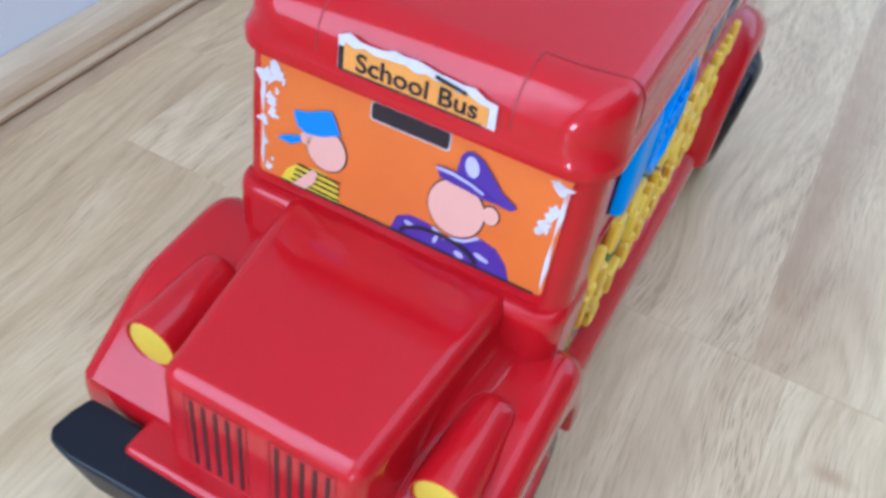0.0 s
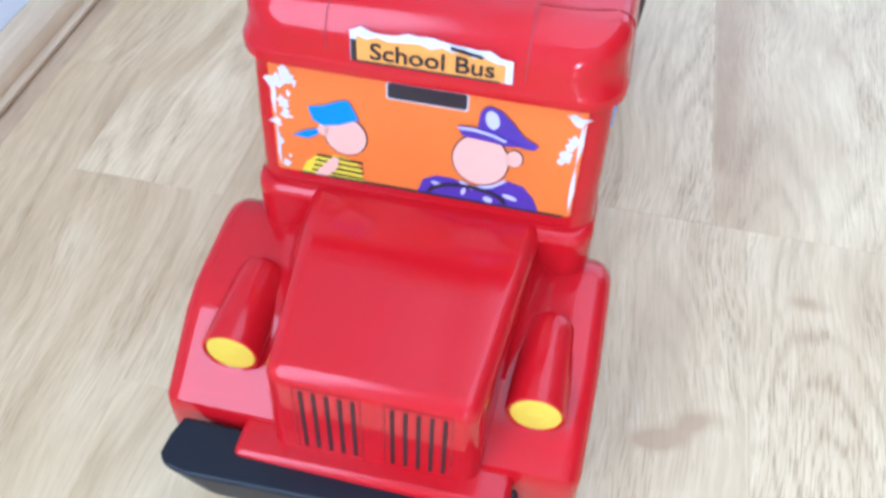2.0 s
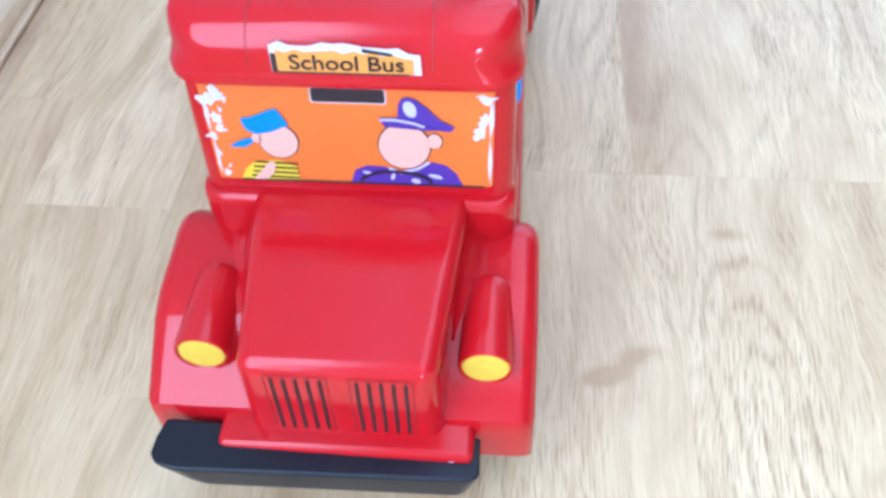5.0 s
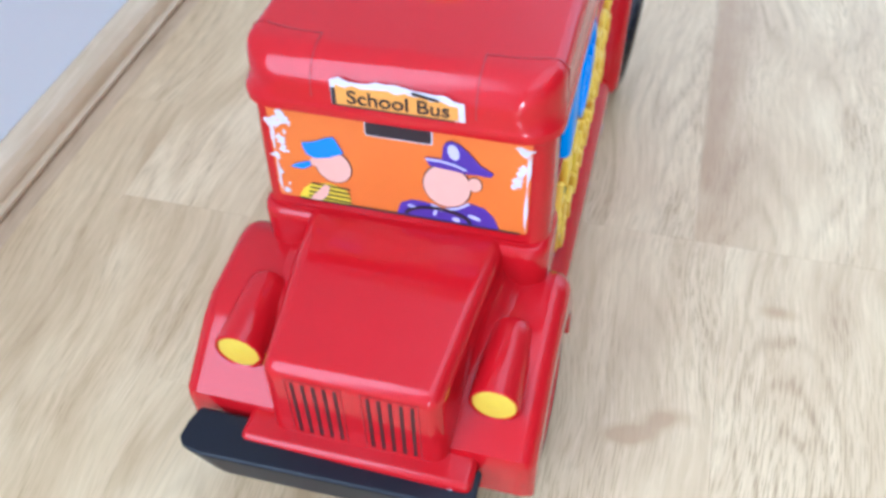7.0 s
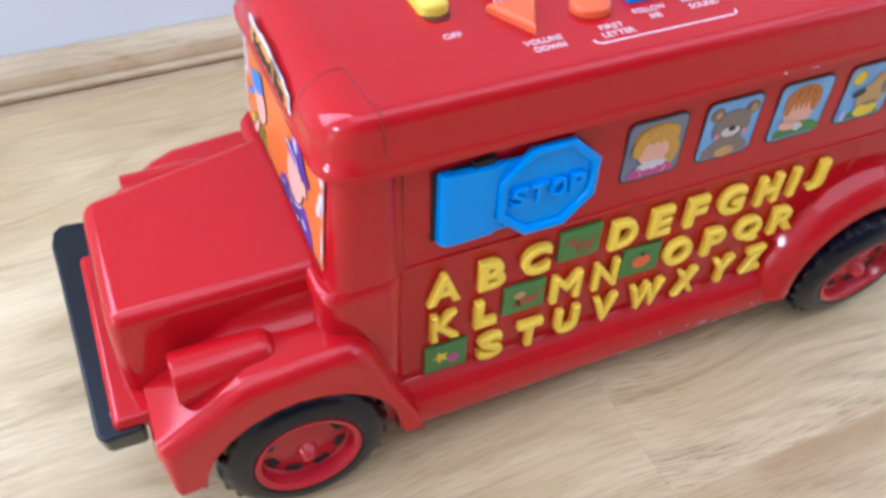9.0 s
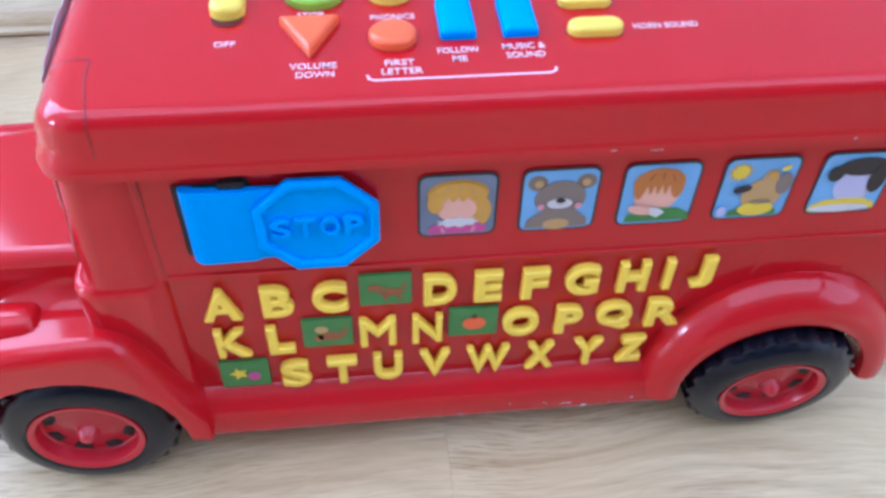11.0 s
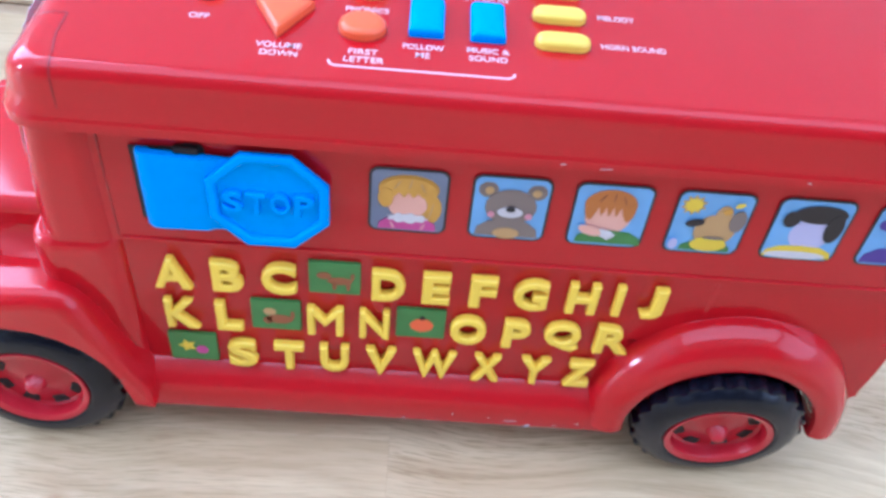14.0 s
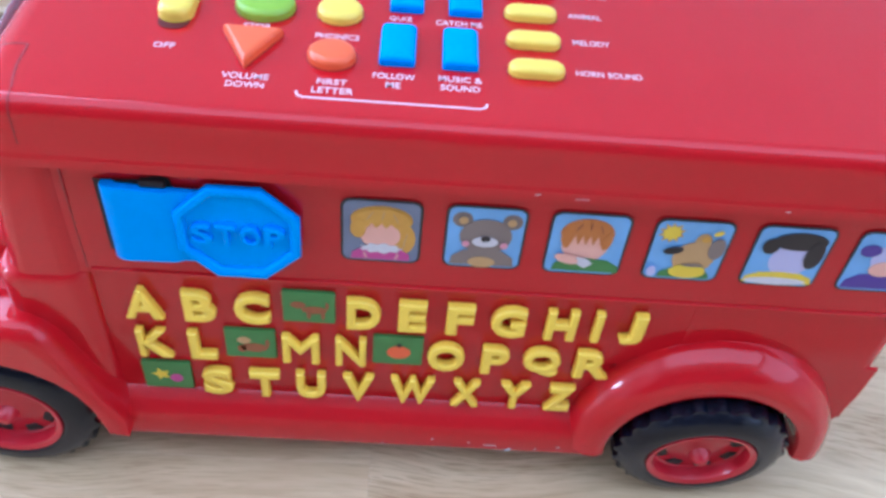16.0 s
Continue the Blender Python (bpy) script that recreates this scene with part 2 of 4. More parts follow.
PLAIN = mat("white ceiling paint", (0.86, 0.86, 0.86), 0.9)
# for the unseen south wall, dark so it holds light off the near side
DARK_WALL = mat("dark wall paint to cut bounce light", (0.15, 0.137, 0.123), 0.85)
SLOT = mat("shaded red slot", (0.10, 0.004, 0.006), 0.6)
SLOT_SHADE = mat("shaded grille slot", (0.035, 0.004, 0.006), 0.6)

# ---- mesh helpers ----


def finish(name, bm, material, parent=None, label="", smooth=35):
    bmesh.ops.recalc_face_normals(bm, faces=bm.faces)
    me = bpy.data.meshes.new(name)
    bm.to_mesh(me)
    bm.free()
    me.materials.append(material)
    if smooth:
        me.shade_smooth()
        me.set_sharp_from_angle(angle=radians(smooth))
    ob = new(name, me)
    if smooth:
        ob.modifiers.new("weighted_normals", "WEIGHTED_NORMAL").keep_sharp = True
    ob.parent = parent
    if label:
        ob["label"] = label
    return ob


def part(name, bm, material, parent, label="", smooth=35):
    return finish(name, bm, material, parent, label, smooth)


def hexa(corners, bevel=0.0, seg=3):
    """A box from eight corners (bottom four, top four), with rounded edges."""
    bm = bmesh.new()
    v = [bm.verts.new(c) for c in corners]
    for f in ((3, 2, 1, 0), (4, 5, 6, 7), (0, 1, 5, 4), (1, 2, 6, 5), (2, 3, 7, 6), (3, 0, 4, 7)):
        bm.faces.new([v[i] for i in f])
    bmesh.ops.recalc_face_normals(bm, faces=bm.faces)
    if bevel:
        bmesh.ops.bevel(bm, geom=bm.edges[:], offset=bevel, segments=seg, profile=0.5, affect="EDGES")
    return bm


def rbox(x0, x1, y0, y1, z0, z1, bevel=0.0, seg=3):
    return hexa([(x0, y0, z0), (x1, y0, z0), (x1, y1, z0), (x0, y1, z0), (x0, y0, z1), (x1, y0, z1), (x1, y1, z1), (x0, y1, z1)], bevel, seg)


def prism(poly, depth, m=None, bevel=0.0, seg=2, top_only=False):
    """A polygon in xy, raised along z from 0 to depth, then put through m."""
    bm = bmesh.new()
    lo = [bm.verts.new((x, y, 0)) for x, y in poly]
    hi = [bm.verts.new((x, y, depth)) for x, y in poly]
    bm.faces.new(lo[::-1])
    top = bm.faces.new(hi)
    n = len(poly)
    for i in range(n):
        bm.faces.new((lo[i], lo[(i + 1) % n], hi[(i + 1) % n], hi[i]))
    bmesh.ops.recalc_face_normals(bm, faces=bm.faces)
    if bevel:
        edges = list(top.edges) if top_only else bm.edges[:]
        bmesh.ops.bevel(bm, geom=edges, offset=bevel, segments=seg, profile=0.5, affect="EDGES")
    if m is not None:
        bm.transform(m)
    return bm


def dome(poly, h, m, soft=0.0016):
    """A button: upright side, rounded shoulder and a slightly domed top, over a polygon in xy."""
    us, vs = [p[0] for p in poly], [p[1] for p in poly]
    cx, cy, w, d = (max(us) + min(us)) / 2, sum(vs) / len(vs), max(us) - min(us), max(vs) - min(vs)
    bm = bmesh.new()
    loops = []
    for inset, z in ((0.0, 0.0), (0.0, 0.50), (0.12, 0.68), (0.35, 0.82), (0.65, 0.91), (1.0, 0.955), (1.9, 0.985)):
        k = min(inset * soft, 0.40 * min(w, d))
        loops.append([bm.verts.new((cx + (x - cx) * (1 - 2 * k / w), cy + (y - cy) * (1 - 2 * k / d), h * z)) for x, y in poly])
    n = len(poly)
    for a, b in zip(loops, loops[1:]):
        for i in range(n):
            bm.faces.new((a[i], a[(i + 1) % n], b[(i + 1) % n], b[i]))
    tip = bm.verts.new((cx, cy, h))
    for i in range(n):
        bm.faces.new((loops[-1][i], loops[-1][(i + 1) % n], tip))
    bm.faces.new(loops[0][::-1])
    bm.transform(m)
    return bm


def bar(profile, x0, x1, inset=0.0015):
    """A profile in yz run along x, its ends drawn in a little."""
    cy, cz = sum(p[0] for p in profile) / len(profile), sum(p[1] for p in profile) / len(profile)
    loops = []
    for x, k in ((x0, 0.86), (x0 + inset * 0.4, 0.95), (x0 + inset, 1.0), (x1 - inset, 1.0), (x1 - inset * 0.4, 0.95), (x1, 0.86)):
        loops.append([(x, cy + (y - cy) * k, cz + (z - cz) * k) for y, z in profile])
    return loft(loops)


def round_rect(w, h, r, n=5, cx=0.0, cy=0.0):
    out = []
    for k, (sx, sy) in enumerate(((1, 1), (-1, 1), (-1, -1), (1, -1))):
        for i in range(n + 1):
            a = radians(90 * k + 90 * i / n)
            out.append((cx + sx * (w / 2 - r) + r * math.cos(a), cy + sy * (h / 2 - r) + r * math.sin(a)))
    return out


def ellipse(cx, cy, rx, ry, n=24, turn=0.0):
    c, s = math.cos(radians(turn)), math.sin(radians(turn))
    pts = [(rx * math.cos(2 * math.pi * i / n), ry * math.sin(2 * math.pi * i / n)) for i in range(n)]
    return [(cx + c * x - s * y, cy + s * x + c * y) for x, y in pts]


def loft(loops, cap=True):
    bm = bmesh.new()
    rings = [[bm.verts.new(p) for p in loop] for loop in loops]
    for a, b in zip(rings, rings[1:]):
        n = len(a)
        for i in range(n):
            bm.faces.new((a[i], a[(i + 1) % n], b[(i + 1) % n], b[i]))
    if cap:
        bm.faces.new(rings[0][::-1])
        bm.faces.new(rings[-1])
    return bm


CY = 0.0015


def shell(levels, n=6):
    """A rounded box by levels: (z, x0, x1, half width, corner radius)."""
    loops = []
    for z, x0, x1, hw, r in levels:
        loops.append([(x, y, z) for x, y in round_rect(x1 - x0, 2 * hw, r, n, (x0 + x1) / 2, CY)])
    return loft(loops)


def revolve(profile, n=40, m=None, cap=True):
    """A profile of (radius, along) turned about the y axis."""
    loops = [[(r * math.cos(2 * math.pi * i / n), a, r * math.sin(2 * math.pi * i / n)) for i in range(n)] for r, a in profile]
    bm = loft(loops, cap)
    if m is not None:
        bm.transform(m)
    return bm


def merge(*bms):
    out = bmesh.new()
    for b in bms:
        me = bpy.data.meshes.new("tmp")
        b.to_mesh(me)
        b.free()
        out.from_mesh(me)
        bpy.data.meshes.remove(me)
    return out


def lettering(text, height, thick, m, bold=0.03, bevel=0.0, width=None, align="CENTER"):
    """Raised letters from the built-in font, cap height and thickness in metres, centred on m's origin, facing its z."""
    cu = bpy.data.curves.new("lettering", "FONT")
    cu.body, cu.size, cu.align_x = text, 1.0, align
    cu.offset, cu.extrude, cu.bevel_depth, cu.bevel_resolution = bold, 0.02 if bevel > 0.03 else 0.05, bevel, 3
    cu.resolution_u = 4
    ob = new("lettering", cu)
    me = bpy.data.meshes.new_from_object(ob.evaluated_get(bpy.context.evaluated_depsgraph_get()))
    bpy.data.objects.remove(ob)
    bm = bmesh.new()
    bm.from_mesh(me)
    bpy.data.meshes.remove(me)
    bpy.data.curves.remove(cu)
    xs, ys, zs = zip(*[v.co for v in bm.verts])
    s = height / (max(ys) - min(ys))
    sx = s if width is None else width / (max(xs) - min(xs))
    sz = thick / (max(zs) - min(zs))
    cx = (max(xs) + min(xs)) / 2 if align == "CENTER" else min(xs)
    for v in bm.verts:
        v.co = ((v.co.x - cx) * sx, (v.co.y - (max(ys) + min(ys)) / 2) * s, (v.co.z - min(zs)) * sz)
    bmesh.ops.remove_doubles(bm, verts=bm.verts[:], dist=1e-6)
    bm.transform(m)
    return bm


def ribbon(pts, width, thick, m):
    """A thin raised line along points in xy."""
    bm = bmesh.new()
    left, right = [], []
    for i, (x, y) in enumerate(pts):
        a, b = pts[max(0, i - 1)], pts[min(len(pts) - 1, i + 1)]
        d = Vector((b[0] - a[0], b[1] - a[1])).normalized()
        left.append((x - d.y * width / 2, y + d.x * width / 2))
        right.append((x + d.y * width / 2, y - d.x * width / 2))
    rows = []
    for z in (0, thick):
        rows.append([bm.verts.new((*p, z)) for p in left])
        rows.append([bm.verts.new((*p, z)) for p in right])
    l0, r0, l1, r1 = rows
    for i in range(len(pts) - 1):
        bm.faces.new((l1[i], r1[i], r1[i + 1], l1[i + 1]))
        bm.faces.new((l0[i], l0[i + 1], r0[i + 1], r0[i]))
        bm.faces.new((l0[i], l1[i], l1[i + 1], l0[i + 1]))
        bm.faces.new((r0[i], r0[i + 1], r1[i + 1], r1[i]))
    bm.faces.new((l0[0], r0[0], r1[0], l1[0]))
    bm.faces.new((l0[-1], l1[-1], r1[-1], r0[-1]))
    bm.transform(m)
    return bm


def plane_at(origin, right, up):
    r, u = Vector(right).normalized(), Vector(up).normalized()
    n = r.cross(u)
    return Matrix(((r.x, u.x, n.x, origin[0]), (r.y, u.y, n.y, origin[1]), (r.z, u.z, n.z, origin[2]), (0, 0, 0, 1)))


def lifted(m, d):
    return m @ Matrix.Translation((0, 0, d))


# ---- the setting ----


def structure(name, bm, material, label, parent=None):
    ob = finish(name, bm, material, parent, smooth=0)
    return tagged(ob, label, name.split("_")[0], kind="structure")


roof_parts = [rbox(WEST - 0.2, LIGHT[0], SOUTH - 0.2, WALL_Y + 0.2, CEIL, CEIL + 0.1), rbox(LIGHT[1], EAST + 0.2, SOUTH - 0.2, WALL_Y + 0.2, CEIL, CEIL + 0.1),
              rbox(LIGHT[0], LIGHT[1], SOUTH - 0.2, LIGHT[2], CEIL, CEIL + 0.1), rbox(LIGHT[0], LIGHT[1], LIGHT[3], WALL_Y + 0.2, CEIL, CEIL + 0.1)]
structure("ceiling", merge(*roof_parts), PLAIN, "plain white painted ceiling with a wide opening for an added overhead light")
north = [rbox(WEST - 0.2, NORTH[0], WALL_Y, WALL_Y + 0.15, 0, CEIL), rbox(NORTH[1], EAST + 0.2, WALL_Y, WALL_Y + 0.15, 0, CEIL),
         rbox(NORTH[0], NORTH[1], WALL_Y, WALL_Y + 0.15, 0, NORTH[2]), rbox(NORTH[0], NORTH[1], WALL_Y, WALL_Y + 0.15, NORTH[3], CEIL)]
structure("wall_north", merge(*north), WALL, "white painted wall above the oak skirting board")
structure("wall_south", rbox(WEST - 0.2, EAST + 0.2, SOUTH - 0.15, SOUTH, 0, CEIL), DARK_WALL, "unseen plain wall, darkened to keep the bus's near side in shade")
east = [rbox(EAST, EAST + 0.15, SOUTH, BACK[0], 0, CEIL), rbox(EAST, EAST + 0.15, BACK[1], WALL_Y, 0, CEIL),
        rbox(EAST, EAST + 0.15, BACK[0], BACK[1], 0, BACK[2]), rbox(EAST, EAST + 0.15, BACK[0], BACK[1], BACK[3], CEIL)]
structure("wall_east", merge(*east), PLAIN, "plain white painted wall, out of view, with an opening for light")
west = [rbox(WEST - 0.15, WEST, SOUTH, WIN[0], 0, CEIL), rbox(WEST - 0.15, WEST, WIN[1], WALL_Y, 0, CEIL),
        rbox(WEST - 0.15, WEST, WIN[0], WIN[1], 0, WIN[2]), rbox(WEST - 0.15, WEST, WIN[0], WIN[1], WIN[3], CEIL)]
structure("wall_west", merge(*west), PLAIN, "plain white painted wall, out of view, with an opening for light")

floor = structure("floor", rbox(WEST - 0.2, EAST + 0.2, SOUTH - 0.2, WALL_Y + 0.2, -0.05, -0.0022), OAK_TAN_SHADED, "pale oak laminate floor of long narrow strips")

# skirting board: rounded oak moulding along the north wall
T = 0.0155
prof = [(0.0004, 0.0010), (-0.0002, 0.0018), (-0.0004, 0.0036), (0.0004, 0.0044), (0.0016, 0.0047), (0.0022, 0.0056), (0.0018, 0.0070), (0.0022, 0.0095), (0.0036, 0.0128), (0.0062, 0.0156), (0.0098, 0.0174), (T - 0.0005, 0.0182), (T - 0.0005, 0.0010)]
sk = loft([[(x, WALL_Y - T + py, pz) for py, pz in prof] for x in (WEST, EAST)])
structure("baseboard", sk, OAK_TRIM, "rounded oak skirting board along the white wall")

# ---- the toy bus ----
bus = tagged(new("toy_bus"), "glossy red plastic toy school bus with yellow letter keys", "toy bus")
bus.empty_display_size = 0.02

HW = 0.0443            # half width of the body
FRONT, REAR = 0.0152, 0.268

# body shell
lower = shell([(0.018, 0.012, 0.1905, HW - 0.002, 0.006), (0.034, 0.012, 0.1905, HW - 0.0012, 0.006), (0.0900, 0.0135, 0.1905, HW - 0.0012, 0.006)])
part("lower_body", lower, RED, bus)
waist = shell([(0.0590, 0.1800, REAR, HW - 0.00125, 0.006), (0.0900, 0.1800, REAR, HW - 0.00125, 0.006)])
part("waist", waist, RED, bus)
part("tail_panel", rbox(REAR - 0.0025, REAR, CY - HW + 0.0016, CY + HW - 0.0016, 0.036, 0.0620, 0.0010, 2), RED, bus)
for side in (-1, 1):
    edge_y = sorted((CY + side * (HW - 0.0010), CY + side * (HW - 0.0022)))
    outline = [(0.2450, 0.0640), (0.2690, 0.0640), (0.2684, 0.0500), (0.2670, 0.0400), (0.2635, 0.0310), (0.2575, 0.0310), (0.2565, 0.0430), (0.2500, 0.0530)]
    part("tail_side", prism(outline, 0.0012, plane_at((0, edge_y[1], 0), (1, 0, 0), (0, 0, 1)), 0.0003, 1), RED, bus)
pillar = shell([(0.0888, FRONT - 0.0010, 0.0368, HW + 0.0024, 0.007), (0.0905, FRONT - 0.0004, 0.0366, HW + 0.0022, 0.007), (0.110, FRONT + 0.0009, 0.0366, HW + 0.0021, 0.007), (0.129, FRONT + 0.0025, 0.0366, HW + 0.0016, 0.007)])
part("cab_upper", pillar, RED, bus)
upper = shell([(0.0888, FRONT - 0.0008, REAR, HW + 0.0003, 0.006), (0.0905, FRONT - 0.0003, REAR, HW, 0.006), (0.110, FRONT + 0.001, REAR, HW, 0.006), (0.129, FRONT + 0.0026, REAR, HW - 0.0006, 0.006)])
part("upper_body", upper, RED, bus)
cab = shell([(0.020, 0.0110, 0.0375, HW + 0.0020, 0.006), (0.0850, 0.0108, 0.0375, HW + 0.0034, 0.0075), (0.0868, 0.0111, 0.0374, HW + 0.0032, 0.0075), (0.0882, 0.0119, 0.0372, HW + 0.0027, 0.007), (0.0892, 0.0134, 0.0370, HW + 0.0018, 0.0065)])
part("cab_quarter", cab, RED, bus)
quarter = shell([(0.0600, 0.2015, REAR + 0.001, HW - 0.0010, 0.006), (0.0870, 0.2015, REAR + 0.001, HW - 0.0009, 0.006), (0.0890, 0.2015, REAR + 0.001, HW - 0.0010, 0.006)])
part("rear_quarter", quarter, RED, bus)

# roof, a lid that overhangs the body a little
RX0, RX1, RH, ROOF = 0.0148, REAR + 0.003, 0.0477, 0.147
levels = [(0.1272, RX0 + 0.0022, RX1 - 0.0022, RH - 0.0022, 0.008), (0.1280, RX0 + 0.0006, RX1 - 0.0006, RH - 0.0006, 0.009),
          (0.1290, RX0 - 0.0006, RX1 + 0.0006, RH + 0.0006, 0.0112), (0.1312, RX0 - 0.0007, RX1 + 0.0007, RH + 0.0007, 0.0115), (0.1322, RX0 - 0.0004, RX1 + 0.0004, RH + 0.0004, 0.0115), (0.1330, RX0, RX1, RH, 0.0115)]
RR, RS = 0.0112, 0.0044     # radius over the front and rear, and along the sides
for i in range(15):
    a = radians(90 * i / 14)
    z = ROOF - RR + RR * math.sin(a)
    off = 0.0004 + RR * (1 - math.cos(a))
    up = max(0.0, (z - ROOF + RS) / RS)
    side_off = 0.0003 + 0.0005 * min(1.0, i / 7) + RS * (1 - math.sqrt(max(0.0, 1 - up * up)))
    levels.append((z, RX0 + off, RX1 - off, RH - side_off, max(0.0045, 0.0138 - off)))
part("roof", shell(levels, 8), RED, bus)

# thin moulded seams on the front of the roof
roof_m = Matrix.Translation((-0.0012, 0.0012, ROOF)) @ Matrix.Diagonal((1, 0.918, 1, 1))
ink_m = Matrix.Translation((0, 0, ROOF))
for s in (-1, 1):
    c = s * 0.0262
    part("roof_seam", ribbon([(0.0298, c), (0.0300, s * 0.036), (0.0308, s * 0.0410), (0.0318, s * 0.0455)], 0.0005, 0.00015, roof_m), GROOVE, bus)
    drop = [(0.0006 + RS * (1 - math.cos(radians(a))), ROOF - RS + RS * math.sin(radians(a))) for a in range(90, -1, -15)] + [(0.0003, 0.1340)]
    run = [(0.0306 + 0.00002 * k, CY + s * (RH - d), z) for k, (d, z) in enumerate(drop)]
    part("roof_seam", loft([[(x - 0.0002, y + s * 0.0001, z + 0.0001), (x + 0.0002, y + s * 0.0001, z + 0.0001), (x + 0.0002, y - s * 0.001, z - 0.001), (x - 0.0002, y - s * 0.001, z - 0.001)] for x, y, z in run]), GROOVE, bus, smooth=0)
    part("roof_seam", ribbon([(0.0298, c), (0.0262, c)], 0.0005, 0.00015, roof_m), GROOVE, bus)
    # the seam runs on over the rounded front edge and down the front
    arc_pts = [(RX0 + 0.0004 + RR * (1 - math.cos(radians(a))), ROOF - RR + RR * math.sin(radians(a))) for a in range(90, -1, -15)] + [(RX0 + 0.0002, ROOF - RR - 0.004)]
    y0 = 0.0012 + c * 0.918
    seam = loft([[(px - 0.0006, y0 - 0.0002, pz - 0.0002), (px - 0.0006, y0 + 0.0002, pz - 0.0002), (px + 0.0012, y0 + 0.0002, pz - 0.001), (px + 0.0012, y0 - 0.0002, pz - 0.001)] for px, pz in arc_pts])
    bmesh.ops.translate(seam, verts=seam.verts[:], vec=(0.0005, 0, 0.0003))
    part("roof_seam", seam, GROOVE, bus, smooth=0)

# hood with a rounded top and the grille wall
HX, HT = -0.0460, 0.0838
hood = hexa([(HX, 0.0280, 0.034), (HX, -0.0280, 0.034), (0.020, -0.0335, 0.034), (0.020, 0.0335, 0.034),
             (HX + 0.0015, 0.0268, HT), (HX + 0.0015, -0.0268, HT), (0.020, -0.0330, 0.0907), (0.020, 0.0330, 0.0907)], 0.0046, 6)
part("hood", hood, RED, bus)
part("front_lip", rbox(-0.0512, -0.020, -0.0368, 0.0368, 0.0462, 0.0526, 0.0024, 3), RED, bus)
grille_m = plane_at((HX - 0.0010, 0, 0.0), (0, -1, 0), (0.0306, 0, 1))
for s in (-1, 1):
    c = s * 0.0115
    part("grille_frame", ribbon([(c - 0.0080, 0.0540), (c - 0.0080, 0.0805), (c + 0.0090, 0.0805), (c + 0.0090, 0.0540)], 0.0004, 0.0002, lifted(grille_m, 0.0)), GROOVE, bus, smooth=0)
    # slots are thin plates on the wall; the shade inside is their dark colour
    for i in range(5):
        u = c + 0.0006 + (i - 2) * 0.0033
        part("grille_slot", prism(round_rect(0.0011, 0.0252, 0.0005, 2, u, 0.0668), 0.0004, lifted(grille_m, -0.0002)), SLOT_SHADE, bus)


# front fenders with the headlamp pods
def fender(s):
    hub_z, r_in = 0.0275, 0.0312
    outer = [(-0.0375, 0.0318), (-0.0400, 0.0332), (-0.0415, 0.0500), (-0.0404, 0.0545), (-0.0200, 0.0685), (-0.0120, 0.0718), (0.0120, 0.0738), (0.0175, 0.0732), (0.0215, 0.0708), (0.0255, 0.0650), (0.0385, 0.0330), (0.0395, 0.0240)]
    arc = [(0.0330, 0.0240)]
    for i in range(13):
        a = radians(5 + 170 * i / 12)
        arc.append((r_in * math.cos(a) + 0.0005, hub_z + r_in * math.sin(a)))
    arc += [(-0.0318, 0.0318)]
    poly = outer + arc
    m = plane_at((0, -0.0540 if s < 0 else -0.0578, 0), (1, 0, 0), (0, 0, 1)) @ Matrix.Translation((0, 0, -0.034))
    bm = prism(poly, 0.034)
    rim = {(round(x, 5), round(y, 5)) for x, y in outer[1:-1]}
    soft_edges = [e for e in bm.edges if all(abs(v.co.z - 0.034) < 1e-6 and (round(v.co.x, 5), round(v.co.y, 5)) in rim for v in e.verts)]
    bmesh.ops.bevel(bm, geom=soft_edges, offset=0.0058, segments=6, profile=0.5, affect="EDGES")
    arc_edges = [e for e in bm.edges if all(abs(v.co.z - 0.034) < 1e-6 for v in e.verts) and len(e.link_faces) == 2 and e.calc_face_angle(0) > 1.0]
    bmesh.ops.bevel(bm, geom=arc_edges, offset=0.0012, segments=2, profile=0.5, affect="EDGES")
    bm.transform(m)
    if s > 0:
        bm.transform(Matrix.Translation((0, 2 * CY, 0)) @ Matrix.Diagonal((1, -1, 1, 1)))
    part("front_fender", bm, RED, bus)
    # pod: a tapered tube that melts into the fender
    loops = []
    for x, r, z in ((-0.0303, 0.0066, 0.0676), (-0.0306, 0.0070, 0.0676), (-0.0314, 0.0073, 0.0676), (-0.0312, 0.0077, 0.0676), (-0.0303, 0.0080, 0.0676), (-0.0215, 0.0078, 0.0680), (-0.0140, 0.0075, 0.0684), (-0.0080, 0.0072, 0.0688), (-0.0052, 0.0069, 0.0690), (-0.0035, 0.0062, 0.0690), (-0.0025, 0.0050, 0.0690), (-0.0020, 0.0024, 0.0690)):
        loops.append([(x, CY + s * 0.0407 + r * math.cos(2 * math.pi * i / 24), z + r * math.sin(2 * math.pi * i / 24)) for i in range(24)])
    pod = part("headlamp", loft(loops), RED, bus, "red tapered headlamp pod with a yellow lens")
    lens = revolve([(0.0001, -0.0005), (0.0020, -0.0005), (0.0026, -0.0002), (0.0058, -0.0004), (0.0066, -0.0001), (0.0069, 0.0005), (0.0069, 0.0012)], 28,
                   pose(-0.0309, CY + s * 0.0407, 0.0676, 0, 0, -90))
    part("lens", lens, LAMP_YELLOW, pod, "yellow round headlamp lens")


for side in (-1, 1):
    fender(side)


